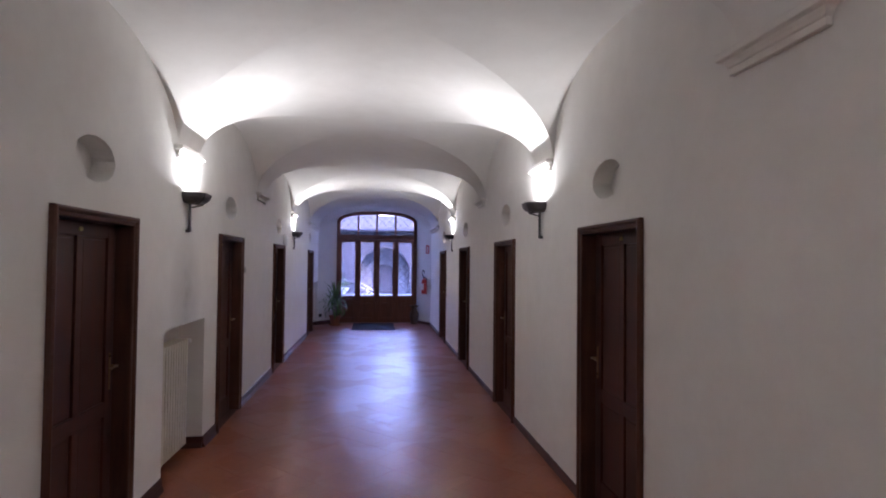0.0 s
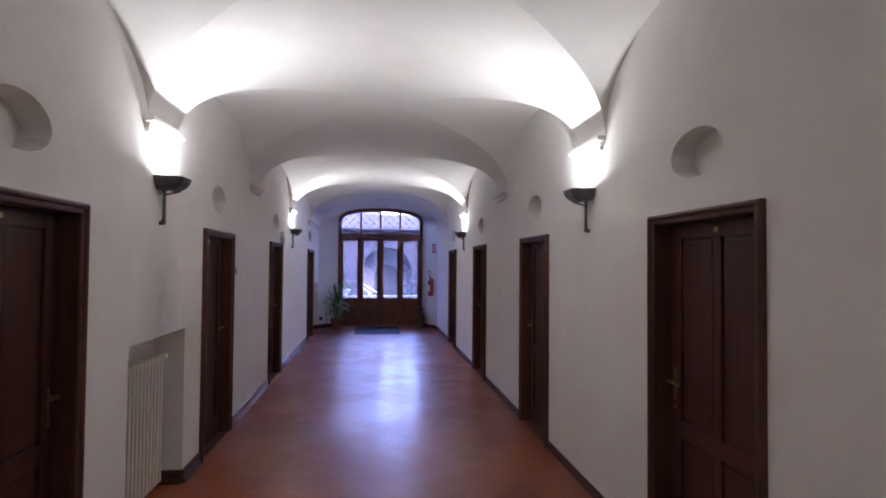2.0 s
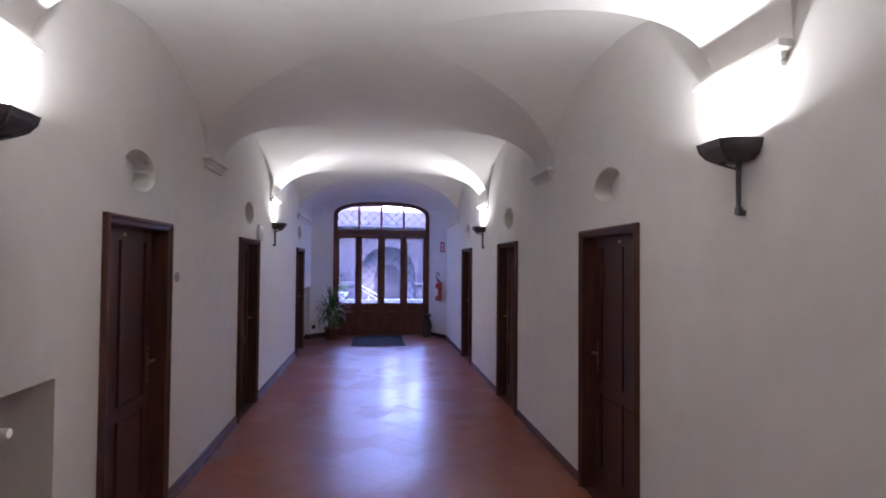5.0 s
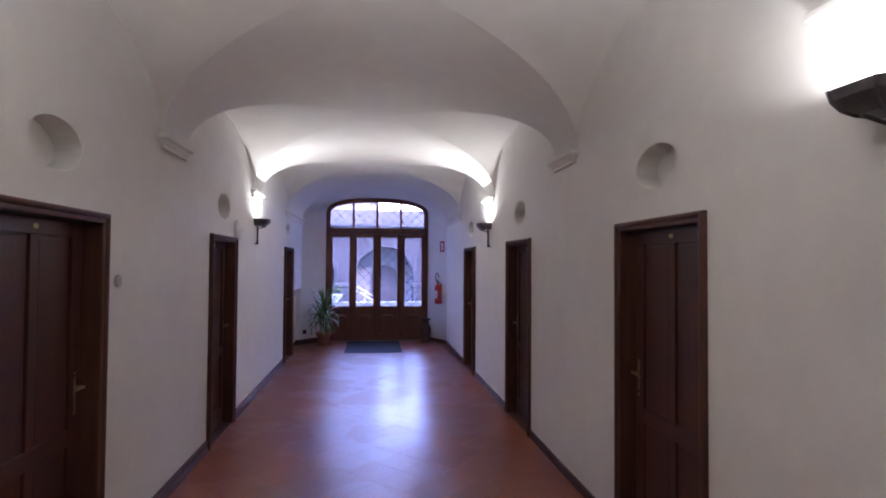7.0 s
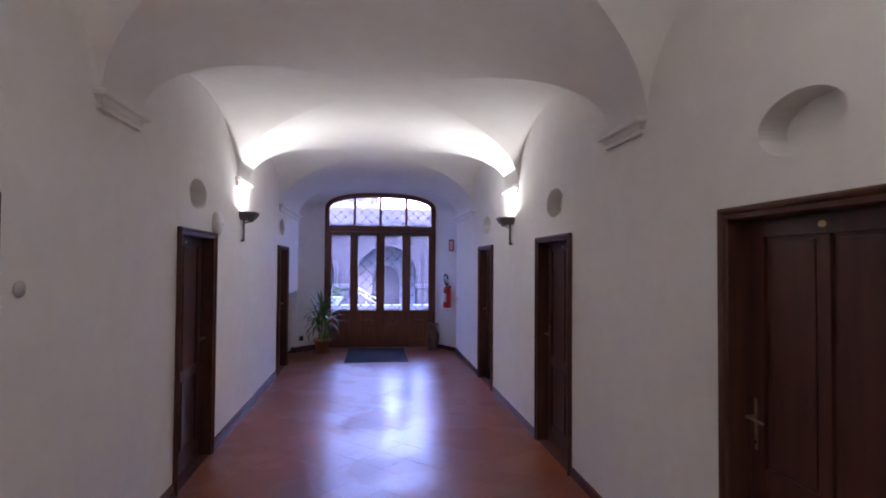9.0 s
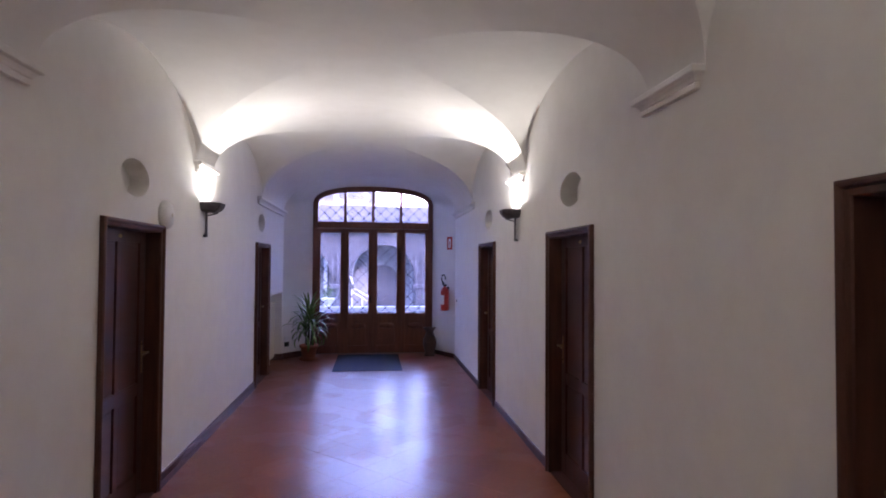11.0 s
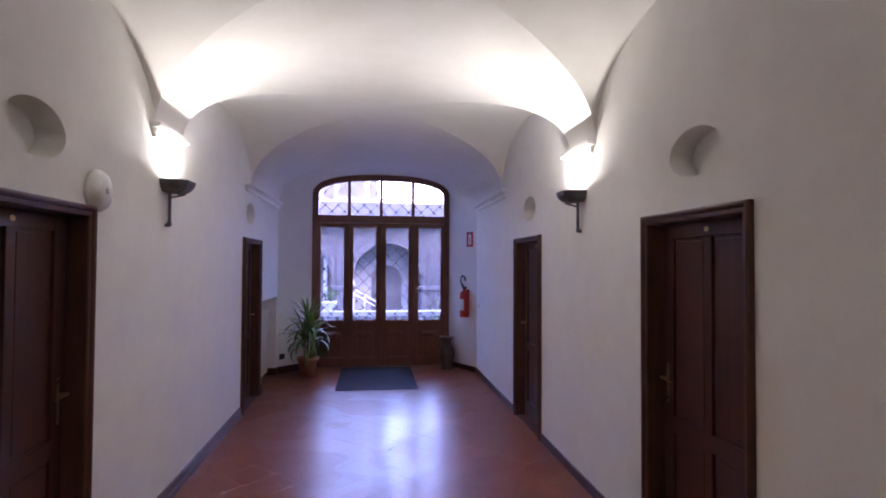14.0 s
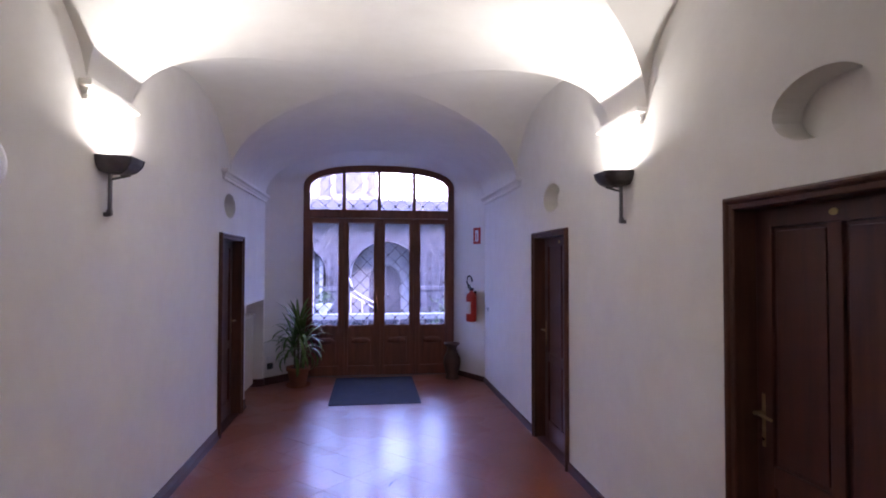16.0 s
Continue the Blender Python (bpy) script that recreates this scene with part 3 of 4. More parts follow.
def grille():
    """Diamond grille of thin rods with studs, just outside the glass."""
    root = empty("window_grille", pose(0, YW + 0.17, 0), "thin black iron diamond-lattice grille with studded crossings", "grille")
    step, x0, x1, z0 = 0.226, -1.18, 1.19, 0.05

    def inside(x, z):
        return x0 <= x <= x1 and z0 <= z <= win_arch(x, 0.02)
    for s in (-1, 1):
        for i in range(-16, 17):
            pts = []
            for j in range(0, 400):
                z = z0 + j * 0.01
                x = 0.03 + i * step + s * (z - 0.9)
                if inside(x, z):
                    pts.append((x, z))
            if len(pts) > 4:
                (xa, za), (xb, zb) = pts[0], pts[-1]
                part("rod", tube(bmesh.new(), [(xa, 0.004 * s, za), (xb, 0.004 * s, zb)], 0.0046, 6), IRON, root)
    bm = bmesh.new()
    for i in range(-12, 13):
        for j in range(-9, 24):
            if (i + j) % 2 == 0:
                x, z = 0.03 + i * step / 2, 0.9 + j * step / 2
                if inside(x, z):
                    box(bm, x - 0.016, x + 0.016, -0.014, 0.014, z - 0.016, z + 0.016, bevel=0.004)
    tagged(part("stud", bm, IRON, root), kind="stuff")
    part("rim", boxed(x0, x1, -0.012, 0.012, 0.03, 0.055), IRON, root)
    return root


grille()


# ---------------------------------------------------------------- wall sconces
def build_sconce(m):
    root = empty("wall_sconce", m, "black iron bowl uplight sconce on a vertical rod, lit", "wall lamp", "wall sconces")
    # half bowl against the wall: local x along the wall, local -y into the corridor
    bm = bmesh.new()

    def rim(k, ky, a, z):
        c, d = math.cos(a), math.sin(a)
        return (0.136 * k * math.copysign(abs(c) ** 0.5, c), -0.02 - 0.165 * ky * abs(d) ** 0.5, z)
    rings = []
    for k, ky, z in ((0.30, 0.32, -0.091), (0.55, 0.58, -0.086), (0.78, 0.8, -0.066), (0.93, 0.95, -0.034), (1.0, 1.0, 0.0), (0.96, 0.96, 0.0), (0.89, 0.91, -0.034), (0.75, 0.77, -0.060), (0.5, 0.54, -0.078), (0.28, 0.3, -0.084)):
        rings.append([bm.verts.new(rim(k, ky, math.pi * i / 16, z)) for i in range(17)])
    for a, b in zip(rings, rings[1:]):
        for i in range(16):
            bm.faces.new((a[i], a[i + 1], b[i + 1], b[i]))
    bm.faces.new(rings[0])
    bm.faces.new(rings[-1][::-1])
    bmesh.ops.recalc_face_normals(bm, faces=bm.faces[:])
    part("bowl", bm, SCONCE, root, smooth=False)
    for side in (-1, 1):
        a = math.pi / 2 + side * 0.42
        pts = [Vector(rim(k, ky, a, z)) + Vector((0, -0.003, -0.002)) for k, ky, z in ((0.3, 0.32, -0.091), (0.55, 0.58, -0.086), (0.78, 0.8, -0.066), (0.93, 0.95, -0.034), (1.0, 1.0, 0.003))]
        part("strap", tube(bmesh.new(), pts, 0.006, 6), SCONCE, root)
    part("back_plate", prism(bmesh.new(), [(-0.136, 0.0), (0.136, 0.0), (0.128, -0.033), (0.108, -0.065), (0.075, -0.087), (-0.075, -0.087), (-0.108, -0.065), (-0.128, -0.033)], "y", -0.026, -0.002), SCONCE, root)
    bm = tube(bmesh.new(), [(0, -0.03, -0.09), (0, -0.03, -0.31)], 0.012, 8)
    box(bm, -0.014, 0.014, -0.042, -0.016, -0.335, -0.3, bevel=0.003)
    box(bm, -0.012, 0.012, -0.03, 0.0, -0.34, -0.315)
    tube(bm, [(0, -0.03, -0.125), (0, -0.08, -0.113), (0, -0.14, -0.098)], 0.007, 6)
    part("rod", bm, SCONCE, root)
    bm = tube(bmesh.new(), [(-0.055, -0.1, -0.06), (0.055, -0.1, -0.06)], 0.006, 10)
    part("bulb", bm, GLOW, root, "lit halogen tube")
    return root


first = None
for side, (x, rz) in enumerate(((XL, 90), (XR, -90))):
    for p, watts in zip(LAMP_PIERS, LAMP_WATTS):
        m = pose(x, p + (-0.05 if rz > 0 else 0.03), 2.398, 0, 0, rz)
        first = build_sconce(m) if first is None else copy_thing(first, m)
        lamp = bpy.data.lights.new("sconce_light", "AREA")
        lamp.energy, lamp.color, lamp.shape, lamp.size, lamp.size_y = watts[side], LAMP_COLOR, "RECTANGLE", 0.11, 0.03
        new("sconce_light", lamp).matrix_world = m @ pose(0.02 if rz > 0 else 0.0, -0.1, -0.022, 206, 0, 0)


# ---------------------------------------------------------------- radiators
def build_radiator(m, n, label):
    root = empty("radiator", m, label, "radiator", "radiators")
    pitch, h = 0.06, 0.98
    low = 0.165
    for i in range(n):
        bm = bmesh.new()
        x = (i - (n - 1) / 2) * pitch
        for y in (-0.045, 0.0, 0.045):
            tube(bm, [(x, y, low), (x, y, 0.12 + h - 0.03)], 0.0155, 8)
        for z in (low, 0.12 + h - 0.03):
            box(bm, x - 0.026, x + 0.026, -0.066, 0.066, z - 0.028, z + 0.028, bevel=0.014)
        box(bm, x - 0.021, x + 0.021, -0.064, -0.05, low + 0.02, h + 0.07, bevel=0.006)
        part("section", bm, ENAMEL, root)
    e = n / 2 * pitch
    bm = tube(bmesh.new(), [(e, 0, h + 0.09), (e + 0.05, 0, h + 0.09)], 0.014, 10)
    tube(bm, [(e + 0.04, -0.02, h + 0.09), (e + 0.04, -0.07, h + 0.09)], 0.021, 12)
    part("valve", bm, WHITEPL, root, "white valve knob")
    for x in (-e * 0.6, e * 0.6):
        part("bracket", boxed(x - 0.012, x + 0.012, 0.05, 0.12, 0.8, 0.83), ENAMEL, root)
        part("bracket", boxed(x - 0.012, x + 0.012, 0.05, 0.12, 0.24, 0.27), ENAMEL, root)
    return root


build_radiator(pose(XL - 0.115, 4.77, 0, 0, 0, 90), 11, "cream-coloured column radiator standing in a wall niche")
build_radiator(pose(XL - 0.115, 15.02, 0, 0, 0, 90), 11, "cream-coloured column radiator in the niche by the glazed door")


# ---------------------------------------------------------------- floor mat, plant, vase, extinguisher and small fittings
bm = boxed(-0.66, 0.51, 14.55, 16.2, 0.0042, 0.012, bevel=0.003)
tagged(part("doormat", bm, MATCLOTH), "dark blue-grey ribbed carpet doormat on the tiles", "doormat")


def plant(m):
    rng = random.Random(4)
    root = empty("potted_plant", m, "green yucca with long arching leaves in a terracotta pot", "potted plant")
    part("saucer", lathe(bmesh.new(), [(0.13, 0.0), (0.165, 0.012), (0.175, 0.035), (0.165, 0.035), (0.15, 0.016), (0.0, 0.014)], 28), POTCLAY, root, smooth=True)
    part("pot", lathe(bmesh.new(), [(0.11, 0.018), (0.15, 0.23), (0.168, 0.235), (0.172, 0.285), (0.155, 0.285), (0.15, 0.24), (0.0, 0.235)], 28), POTCLAY, root, smooth=True)
    part("soil", lathe(bmesh.new(), [(0.148, 0.235), (0.148, 0.255), (0.06, 0.268), (0.0, 0.27)], 20), SOIL, root, smooth=True)
    canes = [((0.0, 0.0), 0.60), ((0.06, -0.03), 0.42), ((-0.06, 0.02), 0.36)]
    bm = bmesh.new()
    for (x, y), h in canes:
        tube(bm, [(x * 0.7, y * 0.7, 0.25), (x * 0.9, y, 0.25 + h * 0.5), (x, y, 0.25 + h)], 0.021, 8, 0.015)
    part("stem", bm, BARK, root)
    for (x, y), h in canes:
        count = 34 if h > 0.5 else 26
        for i in range(count):
            bm = bmesh.new()
            az = i * 2.399 + rng.uniform(-0.3, 0.3)
            up = 1.5 * (i / count) ** 0.7 - 0.15 + rng.uniform(-0.12, 0.12)
            length = rng.uniform(0.38, 0.54)
            base = Vector((x, y, 0.25 + h - 0.2 + 0.22 * i / count))
            d = Vector((math.cos(az), math.sin(az), 0))
            side = Vector((-d.y, d.x, 0))
            prev = None
            p, ang = base.copy(), up
            steps = 7
            for s in range(steps + 1):
                u = s / steps
                w = 0.031 * (0.35 + 1.3 * u) * (1 - u) ** 0.6 + 0.001
                keel = Vector((0, 0, 0.25 * w))
                row = [bm.verts.new(p - side * w + keel), bm.verts.new(p), bm.verts.new(p + side * w + keel)]
                if prev:
                    for q in (0, 1):
                        f = bm.faces.new((prev[q], prev[q + 1], row[q + 1], row[q]))
                        f.smooth = True
                prev = row
                p = p + (d * math.cos(ang) + Vector((0, 0, math.sin(ang)))) * (length / steps)
                ang -= (0.14 + 0.42 * u) * (1.5 - up)
            part("leaf", bm, LEAF, root)
    return root


plant(pose(-1.17, 15.72, 0.0045))

vase = [(0.10, 0.0), (0.115, 0.012), (0.10, 0.03), (0.085, 0.06), (0.12, 0.16), (0.135, 0.25), (0.125, 0.33), (0.085, 0.41), (0.07, 0.46), (0.085, 0.5), (0.125, 0.535), (0.128, 0.548), (0.115, 0.545), (0.065, 0.49), (0.06, 0.44), (0.0, 0.4)]
tagged(part("floor_vase", lathe(bmesh.new(), vase, 32, 1.115, 15.98, 0.0045), VASECLAY, smooth=True), "dark brown glazed clay floor vase with a flared rim", "vase")

# frame of the east splay: local x runs along the wall, -y into the room
SPLAY_E = Matrix.Translation((XR, YN, 0)) @ Matrix.Rotation(math.atan2(YW - YN, 1.2 - XR) + math.pi, 4, "Z")
SPLAY_W = Matrix.Translation((XL, YNW, 0)) @ Matrix.Rotation(math.atan2(YW - 0.02 - YNW, -1.19 - XL), 4, "Z")


def extinguisher(m):
    root = empty("fire_extinguisher", m, "red fire extinguisher with black hose hung on the wall", "fire extinguisher")
    part("cylinder", lathe(bmesh.new(), [(0.0, 0.0), (0.07, 0.0), (0.078, 0.012), (0.08, 0.04), (0.08, 0.36), (0.07, 0.41), (0.04, 0.44), (0.028, 0.45), (0.028, 0.47), (0.0, 0.47)], 28), RED, root, smooth=True)
    bm = bmesh.new()
    n = 12
    rows = [[bm.verts.new((0.0812 * math.cos(a), 0.0812 * math.sin(a), z)) for a in [radians(-135 + 90 * i / n) for i in range(n + 1)]] for z in (0.12, 0.3)]
    for i in range(n):
        bm.faces.new((rows[0][i], rows[0][i + 1], rows[1][i + 1], rows[1][i]))
    part("label_band", bm, WHITEPL, root, "pale instruction label")
    bm = boxed(-0.02, 0.02, -0.03, 0.03, 0.47, 0.51, bevel=0.004)
    tube(bm, [(0, -0.02, 0.5), (0.03, -0.05, 0.55), (0.06, -0.10, 0.56)], 0.008, 6)
    tube(bm, [(0, -0.02, 0.5), (0.03, -0.06, 0.51), (0.06, -0.11, 0.515)], 0.008, 6)
    part("valve", bm, BLACKRUB, root)
    bm = tube(bmesh.new(), [(-0.02, 0, 0.49), (-0.06, -0.01, 0.53), (-0.085, -0.02, 0.60), (-0.07, -0.02, 0.67), (-0.02, -0.02, 0.695), (0.035, -0.02, 0.66), (0.05, -0.02, 0.6)], 0.012, 8)
    part("hose", bm, BLACKRUB, root)
    bm = boxed(-0.03, 0.03, -0.001, 0.001, 0.0, 0.085)
    bm.transform(pose(-0.075, -0.06, 0.385, 0, 28, 20))
    part("tag", bm, WHITEPL, root, "white paper inspection tag")
    bm = boxed(-0.015, 0.015, 0.06, 0.1, 0.4, 0.46)
    part("bracket", bm, IRON, root)
    return root


extinguisher(SPLAY_E @ pose(-0.21, -0.09, 0.9))


def sign(m):
    root = empty("wall_sign", m, "small red and white extinguisher sign on the wall", "sign")
    part("board", boxed(-0.09, 0.09, -0.004, 0, 0, 0.25, bevel=0.001), RED, root)
    part("white_field", boxed(-0.036, 0.036, -0.006, -0.004, 0.04, 0.21), WHITEPL, root)
    part("bar", boxed(-0.009, 0.009, -0.0075, -0.006, 0.06, 0.16), RED, root)
    return root


sign(SPLAY_E @ pose(-0.18, -0.002, 2.08))


def outlet(m, label, w=0.04, h=0.06, insert=None, plate=None):
    root = empty("socket_plate", m, label, "socket")
    part("plate", boxed(-w, w, -0.009, 0, -h, h, bevel=0.003), plate or WHITEPL, root)
    part("insert", boxed(-w * 0.6, w * 0.6, -0.011, -0.009, -h * 0.6, h * 0.6, bevel=0.0008), insert or BLACKRUB, root)
    return root


outlet(SPLAY_W @ pose(0.1, -0.001, 0.37), "white wall socket plate with a pale insert low on the wall", 0.05, 0.045, WHITEPL)
outlet(SPLAY_W @ pose(0.1, -0.001, 0.27), "dark socket box low on the wall under a white plate", 0.05, 0.045, BLACKRUB, BLACKRUB)
outlet(SPLAY_W @ pose(0.3, -0.001, 0.33), "pale blank cover plate low on the plaster wall", 0.055, 0.08, WHITEPL)
outlet(pose(XR, 15.37, 1.12, 0, 0, -90), "small grey switch plate on the plaster wall", 0.03, 0.04)

bm = lathe(bmesh.new(), [(0.0, 0.0), (0.035, 0.0), (0.04, 0.006), (0.036, 0.014), (0.0, 0.018)], 20)
bm.transform(pose(XL, 6.98, 1.70, 0, 90, 0))
tagged(part("wall_button", bm, GREYPL, smooth=True), "small round grey call button on the plaster wall", "button")

bm = lathe(bmesh.new(), [(0.0, 0.0), (0.115, 0.0), (0.118, 0.02), (0.10, 0.05), (0.06, 0.066), (0.0, 0.07)], 32)
bm.transform(pose(XL, 9.93, 2.19, 0, 90, 0))
siren = tagged(part("alarm_siren", bm, WHITEPL, smooth=True), "round white plastic alarm siren above the door corner", "alarm")
bm = lathe(bmesh.new(), [(0.0, 0.066), (0.02, 0.066), (0.016, 0.0715), (0.0, 0.073)], 20)
bm.transform(pose(XL, 9.93, 2.19, 0, 90, 0))
part("lens", bm, ENAMEL, siren, smooth=True)


# ---------------------------------------------------------------- outside: terrace, balustrade, courtyard and arcade
tagged(part("ground", boxed(-400, 400, YW + 0.25, 800, -5.2, -5.0), PAVING), "grey stone courtyard ground", "ground", kind="structure")
# added wings, out of view, that cut the skylight falling on the arcade
for side in (-1, 1):
    root = empty("courtyard_wing", pose(side * 10.6, 22.5, 0), "plain grey rendered wing out of view, added to shade the courtyard", "building", "courtyard wings")
    part("wall", boxed(-1.5, 1.5, -5.9, 5.9, -5, 5.2), RENDER, root)
    part("roof", boxed(-1.9, 1.9, -5.9, 5.9, 5.2, 5.4), ROOFTILE, root)
tagged(part("terrace", boxed(-9, 9, YW + 0.255, 20.1, -0.55, -0.06), PAVING), "stone-paved terrace beyond the glazed door", "terrace", kind="structure")


def balustrade():
    root = empty("balustrade", pose(0, 19.85, -0.06), "pale stone balustrade with turned balusters along the terrace", "balustrade")
    part("rail", boxed(-9, 9, -0.14, 0.14, 0.6, 0.72, bevel=0.02), PALESTONE, root)
    part("plinth", boxed(-9, 9, -0.13, 0.13, 0.0, 0.1, bevel=0.01), PALESTONE, root)
    prof = [(0.07, 0.1), (0.07, 0.13), (0.045, 0.16), (0.09, 0.26), (0.095, 0.34), (0.065, 0.45), (0.05, 0.52), (0.08, 0.56), (0.08, 0.6)]
    one = None
    for i in range(-18, 19):
        if one is None:
            one = part("baluster", lathe(bmesh.new(), prof, 14), STONE, root, smooth=True)
        else:
            o = new("baluster", one.data)
            o.parent = root
            one = o
        one.location = (i * 0.345 + 0.1, 0, 0)
    return root


balustrade()

FY = 28.4


def arcade():
    root = empty("arcade_building", pose(0, FY, 0), "grey rendered cloister arcade with round arches and a tiled roof", "building")
    centres = [0.42 + 3.5 * i for i in range(-4, 5)]
    holes = []
    for c in centres:
        arc = [(c + 1.3 * math.cos(math.pi * i / 24), 1.27 + 1.3 * math.sin(math.pi * i / 24)) for i in range(25)]
        holes.append([(c + 1.3, -0.3)] + arc + [(c - 1.3, -0.3)])
    bm = bmesh.new()
    outer = [(-16, -5), (17, -5), (17, 3.6), (-16, 3.6)]
    fill_with_holes(bm, [outer] + holes, lambda u, v: (u, 0, v))
    for hole in holes:
        f = [bm.verts.new((u, 0, v)) for u, v in hole]
        g = [bm.verts.new((u, 0.5, v)) for u, v in hole]
        for i in range(len(f)):
            bm.faces.new((f[i], f[(i + 1) % len(f)], g[(i + 1) % len(f)], g[i]))
    fill_with_holes(bm, [outer] + holes, lambda u, v: (u, 0.5, v))
    bmesh.ops.recalc_face_normals(bm, faces=bm.faces[:])
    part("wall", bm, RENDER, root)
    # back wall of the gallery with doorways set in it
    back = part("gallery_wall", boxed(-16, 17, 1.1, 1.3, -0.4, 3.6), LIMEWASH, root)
    part("gallery_floor", boxed(-16, 17, 0.5, 1.1, -0.5, -0.3), PAVING, root)
    for c in centres:
        bm = bmesh.new()
        rows = []
        for r, y in ((1.3, 0.0), (1.3, -0.06), (1.38, -0.06), (1.38, -0.03), (1.45, -0.03), (1.45, -0.08), (1.53, -0.08), (1.53, 0.0)):
            rows.append([bm.verts.new((c + r * math.cos(math.pi * i / 24), y, 1.27 + r * math.sin(math.pi * i / 24))) for i in range(25)])
        for a, b in zip(rows, rows[1:]):
            for i in range(24):
                bm.faces.new((a[i], a[i + 1], b[i + 1], b[i]))
        part("archivolt", bm, ARCHSTONE, root)
        arc = [(c + 0.62 * math.cos(math.pi * i / 16), 1.1 + 0.62 * math.sin(math.pi * i / 16)) for i in range(17)]
        part("gallery_door", prism(bmesh.new(), [(c + 0.62, -0.3)] + arc + [(c - 0.62, -0.3)], "y", 1.04, 1.12), RENDER, root)
    for a, b in zip(centres, centres[1:]):
        m = (a + b) / 2
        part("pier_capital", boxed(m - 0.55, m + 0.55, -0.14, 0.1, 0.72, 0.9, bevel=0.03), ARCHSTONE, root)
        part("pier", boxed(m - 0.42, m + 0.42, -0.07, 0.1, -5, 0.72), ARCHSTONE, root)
    for x in (-2.75, -2.4, -2.05):
        part("pilaster", boxed(x - 0.07, x + 0.07, 0.9, 1.04, -0.3, 3.2, bevel=0.01), WHITEPL, root, "white pilaster in the gallery")
    part("string_course", boxed(-16, 17, -0.1, 0.1, -0.45, -0.25, bevel=0.02), ARCHSTONE, root)
    # roof: sheathing, then rows of overlapping tiles
    slope = math.atan2(0.85, 2.4)
    sheath = part("roof", boxed(-16, 17, 0, 2.7, -0.05, 0.0), ROOFTILE, root)
    sheath.matrix_local = pose(0, -0.45, 3.5, math.degrees(slope), 0, 0)
    bm = bmesh.new()
    rng = random.Random(2)
    row = 0
    v = 0.0
    while v < 2.6:
        u = -9.0 + (0.11 if row % 2 else 0.0)
        while u < 9.5:
            h = rng.uniform(0.0, 0.012)
            pts = [(u + 0.1 * math.cos(a), v - 0.02, 0.05 + h + 0.03 * math.sin(a)) for a in [math.pi * i / 5 for i in range(6)]]
            lo = [bm.verts.new(p) for p in pts]
            hi = [bm.verts.new((p[0], p[1] + 0.34, p[2] - 0.045)) for p in pts]
            for i in range(5):
                bm.faces.new((lo[i], lo[i + 1], hi[i + 1], hi[i]))
            u += 0.22
        v += 0.26
        row += 1
    tiles = tagged(part("roof_tiles", bm, ROOFTILE, root), kind="stuff")
    tiles.matrix_local = pose(0, -0.5, 3.5, math.degrees(slope), 0, 0)
    part("gutter", tube(bmesh.new(), [(-16, -0.55, 3.46), (17, -0.55, 3.46)], 0.07, 8), RENDER, root)
    return root


arcade()


def church():
    root = empty("church_building", pose(-6.2, 37, 0), "pale grey church wall with round arched windows behind the roofs", "building")
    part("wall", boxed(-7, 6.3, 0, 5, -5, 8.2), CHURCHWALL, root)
    part("cornice", boxed(-7.1, 6.4, -0.25, 0.0, 5.0, 5.25, bevel=0.04), STONE, root)
    for c in (-4.6, -1.1, 2.4, 4.9):
        arc = [(c + 0.95 * math.cos(math.pi * i / 18), 6.2 + 0.95 * math.sin(math.pi * i / 18)) for i in range(19)]
        win = part("window", prism(bmesh.new(), [(c + 0.95, 5.3)] + arc + [(c - 0.95, 5.3)], "y", -0.12, 0.0), STONE, root)
        inner = [(c + 0.72 * math.cos(math.pi * i / 18), 6.2 + 0.72 * math.sin(math.pi * i / 18)) for i in range(19)]
        part("pane", prism(bmesh.new(), [(c + 0.72, 5.42)] + inner + [(c - 0.72, 5.42)], "y", -0.14, -0.12), RENDER, win)
    part("roof", boxed(-7.4, 6.7, -0.5, 5.4, 8.2, 8.5), ROOFTILE, root)
    return root


church()


def flower_pot(m):
    rng = random.Random(11)
    root = empty("balustrade_planter", m, "white stone bowl planter with green foliage on the balustrade", "planter")
    part("bowl", lathe(bmesh.new(), [(0.07, 0.0), (0.08, 0.02), (0.06, 0.05), (0.14, 0.12), (0.18, 0.2), (0.19, 0.22), (0.17, 0.22), (0.0, 0.19)], 24), WHITEPL, root, smooth=True)
    bm = bmesh.new()
    for i in range(150):
        p = Vector((rng.gauss(0, 0.08), rng.gauss(0, 0.08), 0.22 + abs(rng.gauss(0.12, 0.1))))
        d = Vector((rng.gauss(0, 1), rng.gauss(0, 1), rng.gauss(0.3, 1))).normalized()
        e = d.cross(Vector((rng.gauss(0, 1), rng.gauss(0, 1), 1))).normalized()
        bm.faces.new([bm.verts.new(q) for q in (p, p + d * 0.035 + e * 0.016, p + d * 0.075, p + d * 0.035 - e * 0.016)])
    part("foliage", bm, HEDGE, root)
    return root


flower_pot(pose(-1.16, 19.85, 0.66))


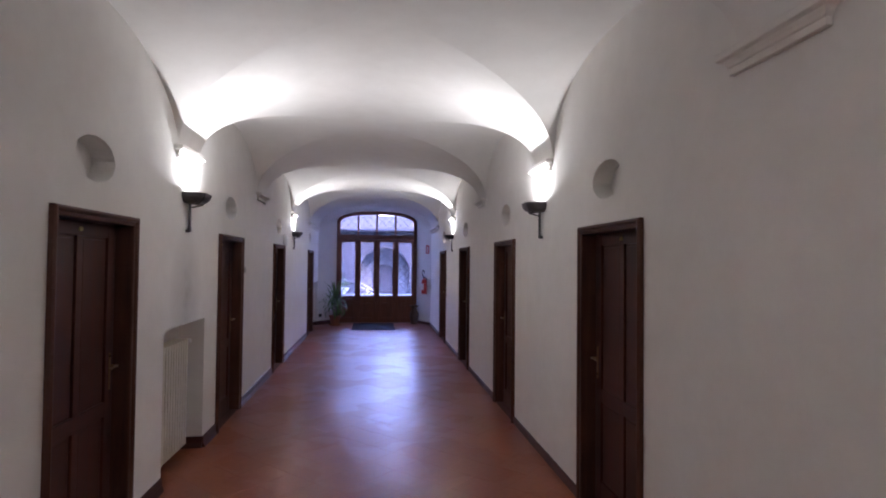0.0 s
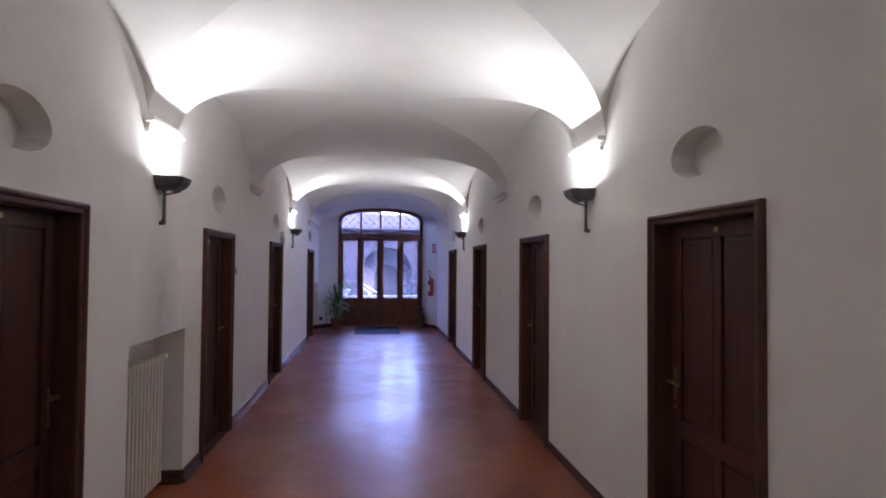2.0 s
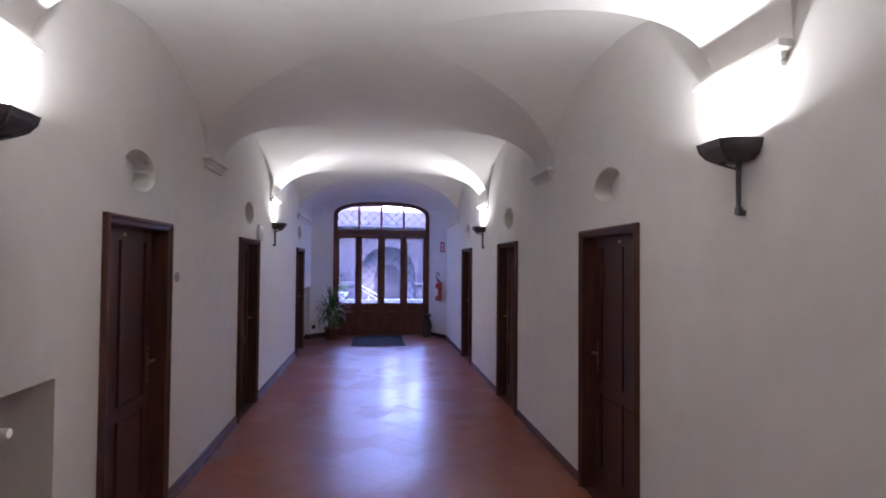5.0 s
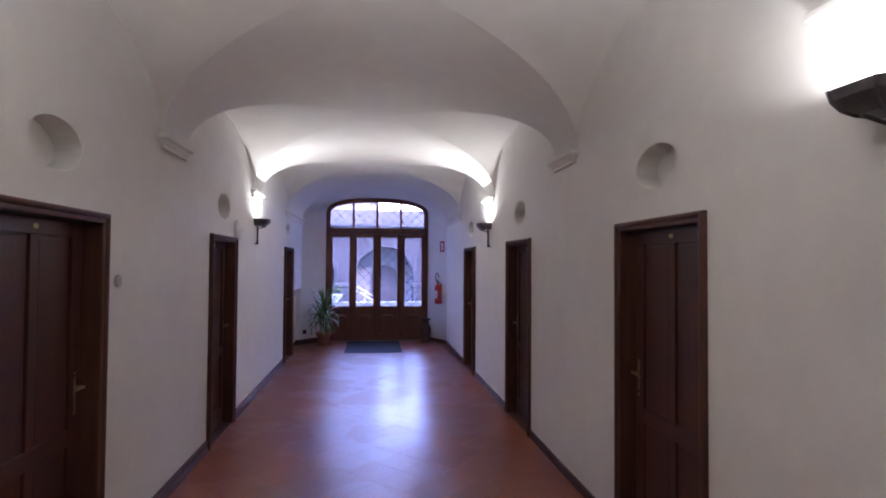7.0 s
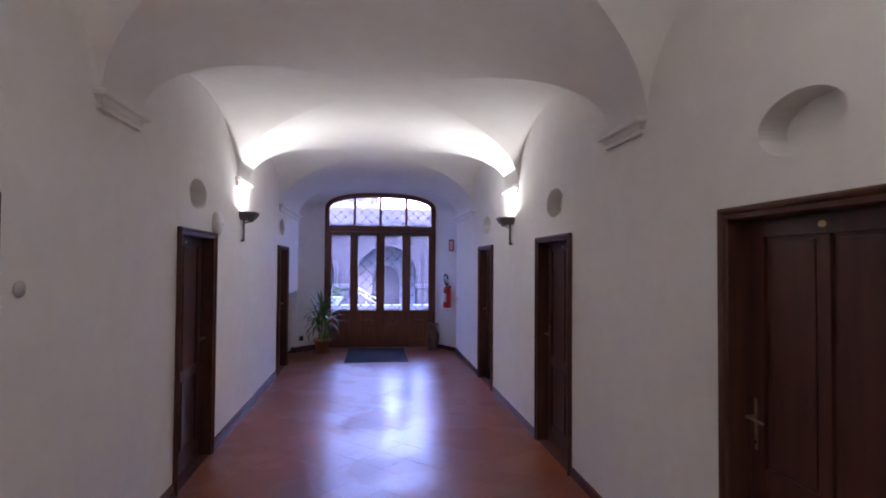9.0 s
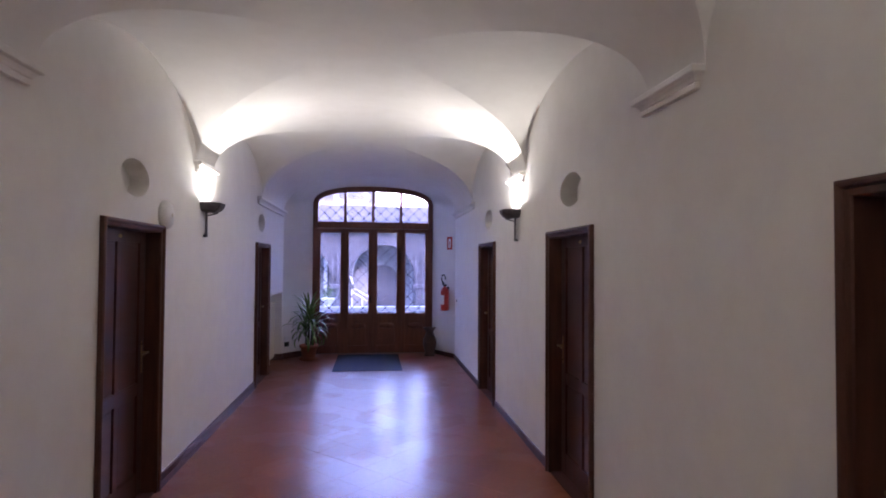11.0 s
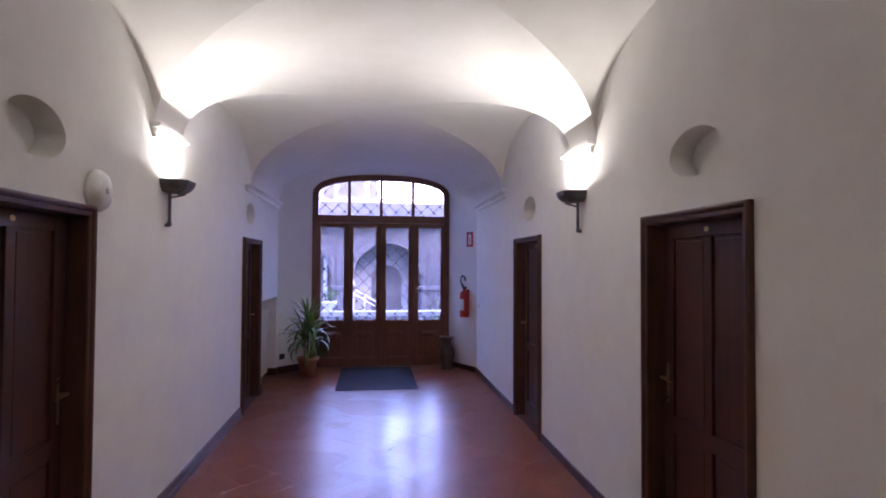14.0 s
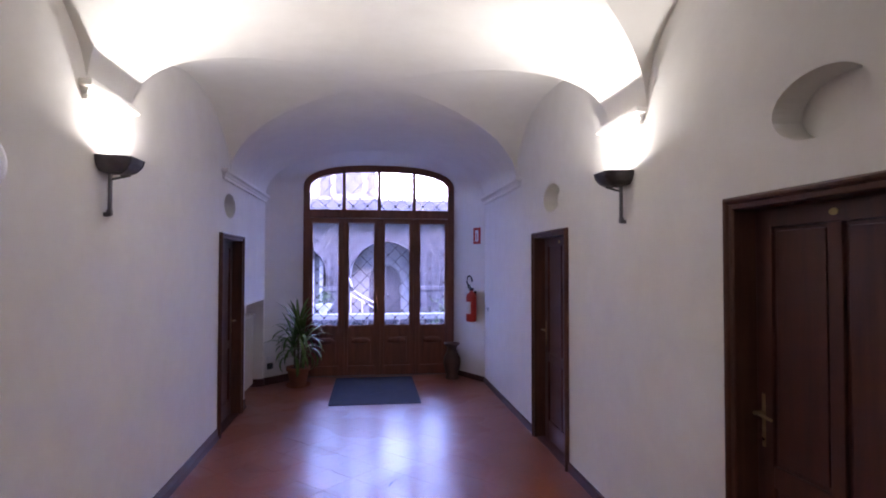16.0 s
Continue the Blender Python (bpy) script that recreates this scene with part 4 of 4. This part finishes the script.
def stair_rail():
    root = empty("stair_railing", pose(0, FY - 0.055, -0.25), "white painted tubular stair railing in front of the arcade", "railing")
    part("top_rail", tube(bmesh.new(), [(-0.98, 0, 1.5), (-0.92, 0, 1.42), (-0.78, 0, 0.98), (0.05, 0, 0.5)], 0.028, 8), WHITEPL, root)
    part("lower_rail", tube(bmesh.new(), [(-0.88, 0, 0.85), (0.0, 0, 0.33)], 0.022, 8), WHITEPL, root)
    for x, h in ((-0.88, 1.15), (-0.45, 0.78), (0.02, 0.5)):
        part("post", tube(bmesh.new(), [(x, 0, 0), (x, 0, h)], 0.022, 8), WHITEPL, root)
    return root


stair_rail()


def courtyard_tree(m, h):
    rng = random.Random(21)
    root = empty("courtyard_tree", m, "leafy green tree in the courtyard", "tree")
    bm = tube(bmesh.new(), [(0, 0, 0), (0.05, 0.02, h * 0.3), (-0.03, 0.05, h * 0.6), (0.04, 0, h * 0.85)], 0.13, 8, 0.05)
    limbs = []
    for i in range(9):
        a, z = i * 2.4, h * (0.55 + 0.035 * i)
        end = (0.8 * math.cos(a), 0.8 * math.sin(a), z + 0.55)
        limbs.append(end)
        tube(bm, [(0, 0.03, z), (0.4 * math.cos(a), 0.4 * math.sin(a), z + 0.32), end], 0.04, 6, 0.012)
    part("trunk", bm, BARK, root)
    bm = bmesh.new()
    for x, y, z in limbs + [(0, 0, h * 0.9), (0.2, 0.1, h * 0.97)]:
        for i in range(260):
            p = Vector((x + rng.gauss(0, 0.26), y + rng.gauss(0, 0.26), z + rng.gauss(0, 0.24)))
            d = Vector((rng.gauss(0, 1), rng.gauss(0, 1), rng.gauss(0, 1))).normalized()
            e = d.cross(Vector((rng.gauss(0, 1), rng.gauss(0, 1), 1))).normalized()
            bm.faces.new([bm.verts.new(q) for q in (p, p + d * 0.05 + e * 0.024, p + d * 0.11, p + d * 0.05 - e * 0.024)])
    part("crown", bm, HEDGE, root)
    return root


courtyard_tree(pose(2.75, 24.6, -5.0), 6.1)

# ---------------------------------------------------------------- floor, with its diagonal tiles
floor = tagged(part("floor", boxed(XL - 0.6, XR + 0.6, YS - 0.4, YW + 0.26, -0.1, 0.0033), GROUT), "waxed terracotta tile floor laid diagonally", "floor", kind="structure")


def floor_tiles():
    side, gap, top = 0.315, 0.0012, 0.004
    diag = side * math.sqrt(2)
    h = (side - gap) / 2
    k = 0.0008
    shape = bmesh.new()

    def tile(bm, cx, cy, dz):
        lo = [(h, h), (-h, h), (-h, -h), (h, -h)]
        c = math.sqrt(0.5)
        rot = lambda x, y: (cx + c * (x - y), cy + c * (x + y))
        a = [bm.verts.new((*rot(x, y), -0.004)) for x, y in lo]
        b = [bm.verts.new((*rot(x, y), top + dz - k)) for x, y in lo]
        d = [bm.verts.new((*rot(x * (1 - k / h), y * (1 - k / h)), top + dz)) for x, y in lo]
        for p, q in ((a, b), (b, d)):
            for i in range(4):
                bm.faces.new((p[i], p[(i + 1) % 4], q[(i + 1) % 4], q[i]))
        bm.faces.new(d)
    tile(shape, 0, 0, 0)
    first = part("tile", shape, TERRACOTTA, floor)
    me = first.data
    rest = bmesh.new()
    rng = random.Random(8)
    used = False
    x0, y0 = -0.059, 11.54
    for i in range(-9, 10):
        for j in range(-80, 30):
            cx, cy = x0 + i * diag / 2, y0 + j * diag / 2 + diag / 2
            if (i + j) % 2 or not (XL - 0.3 < cx < XR + 0.3 and YS - 0.2 < cy < YW + 0.2):
                continue
            dz = rng.uniform(-0.0004, 0.0004)
            if 6.6 < cy < 14.4:
                ob = first if not used else new("tile", me)
                used = True
                ob.parent = floor
                ob.matrix_local = pose(cx, cy, dz, rng.uniform(-0.11, 0.11), rng.uniform(-0.11, 0.11), 0)
            else:
                tile(rest, cx, cy, dz)
    tagged(part("tiles_beyond", rest, TERRACOTTA, floor), kind="stuff")


floor_tiles()

# hairline chip across one tile
bm = bmesh.new()
bm.faces.new([bm.verts.new(p) for p in ((0.0, 11.985, 0.0049), (0.03, 12.03, 0.0049), (0.046, 12.075, 0.0049), (0.088, 12.138, 0.0049), (0.038, 12.08, 0.0049), (0.02, 12.035, 0.0049))])
tagged(part("crack", bm, BLACKRUB, floor), "dark hairline crack in a tile")
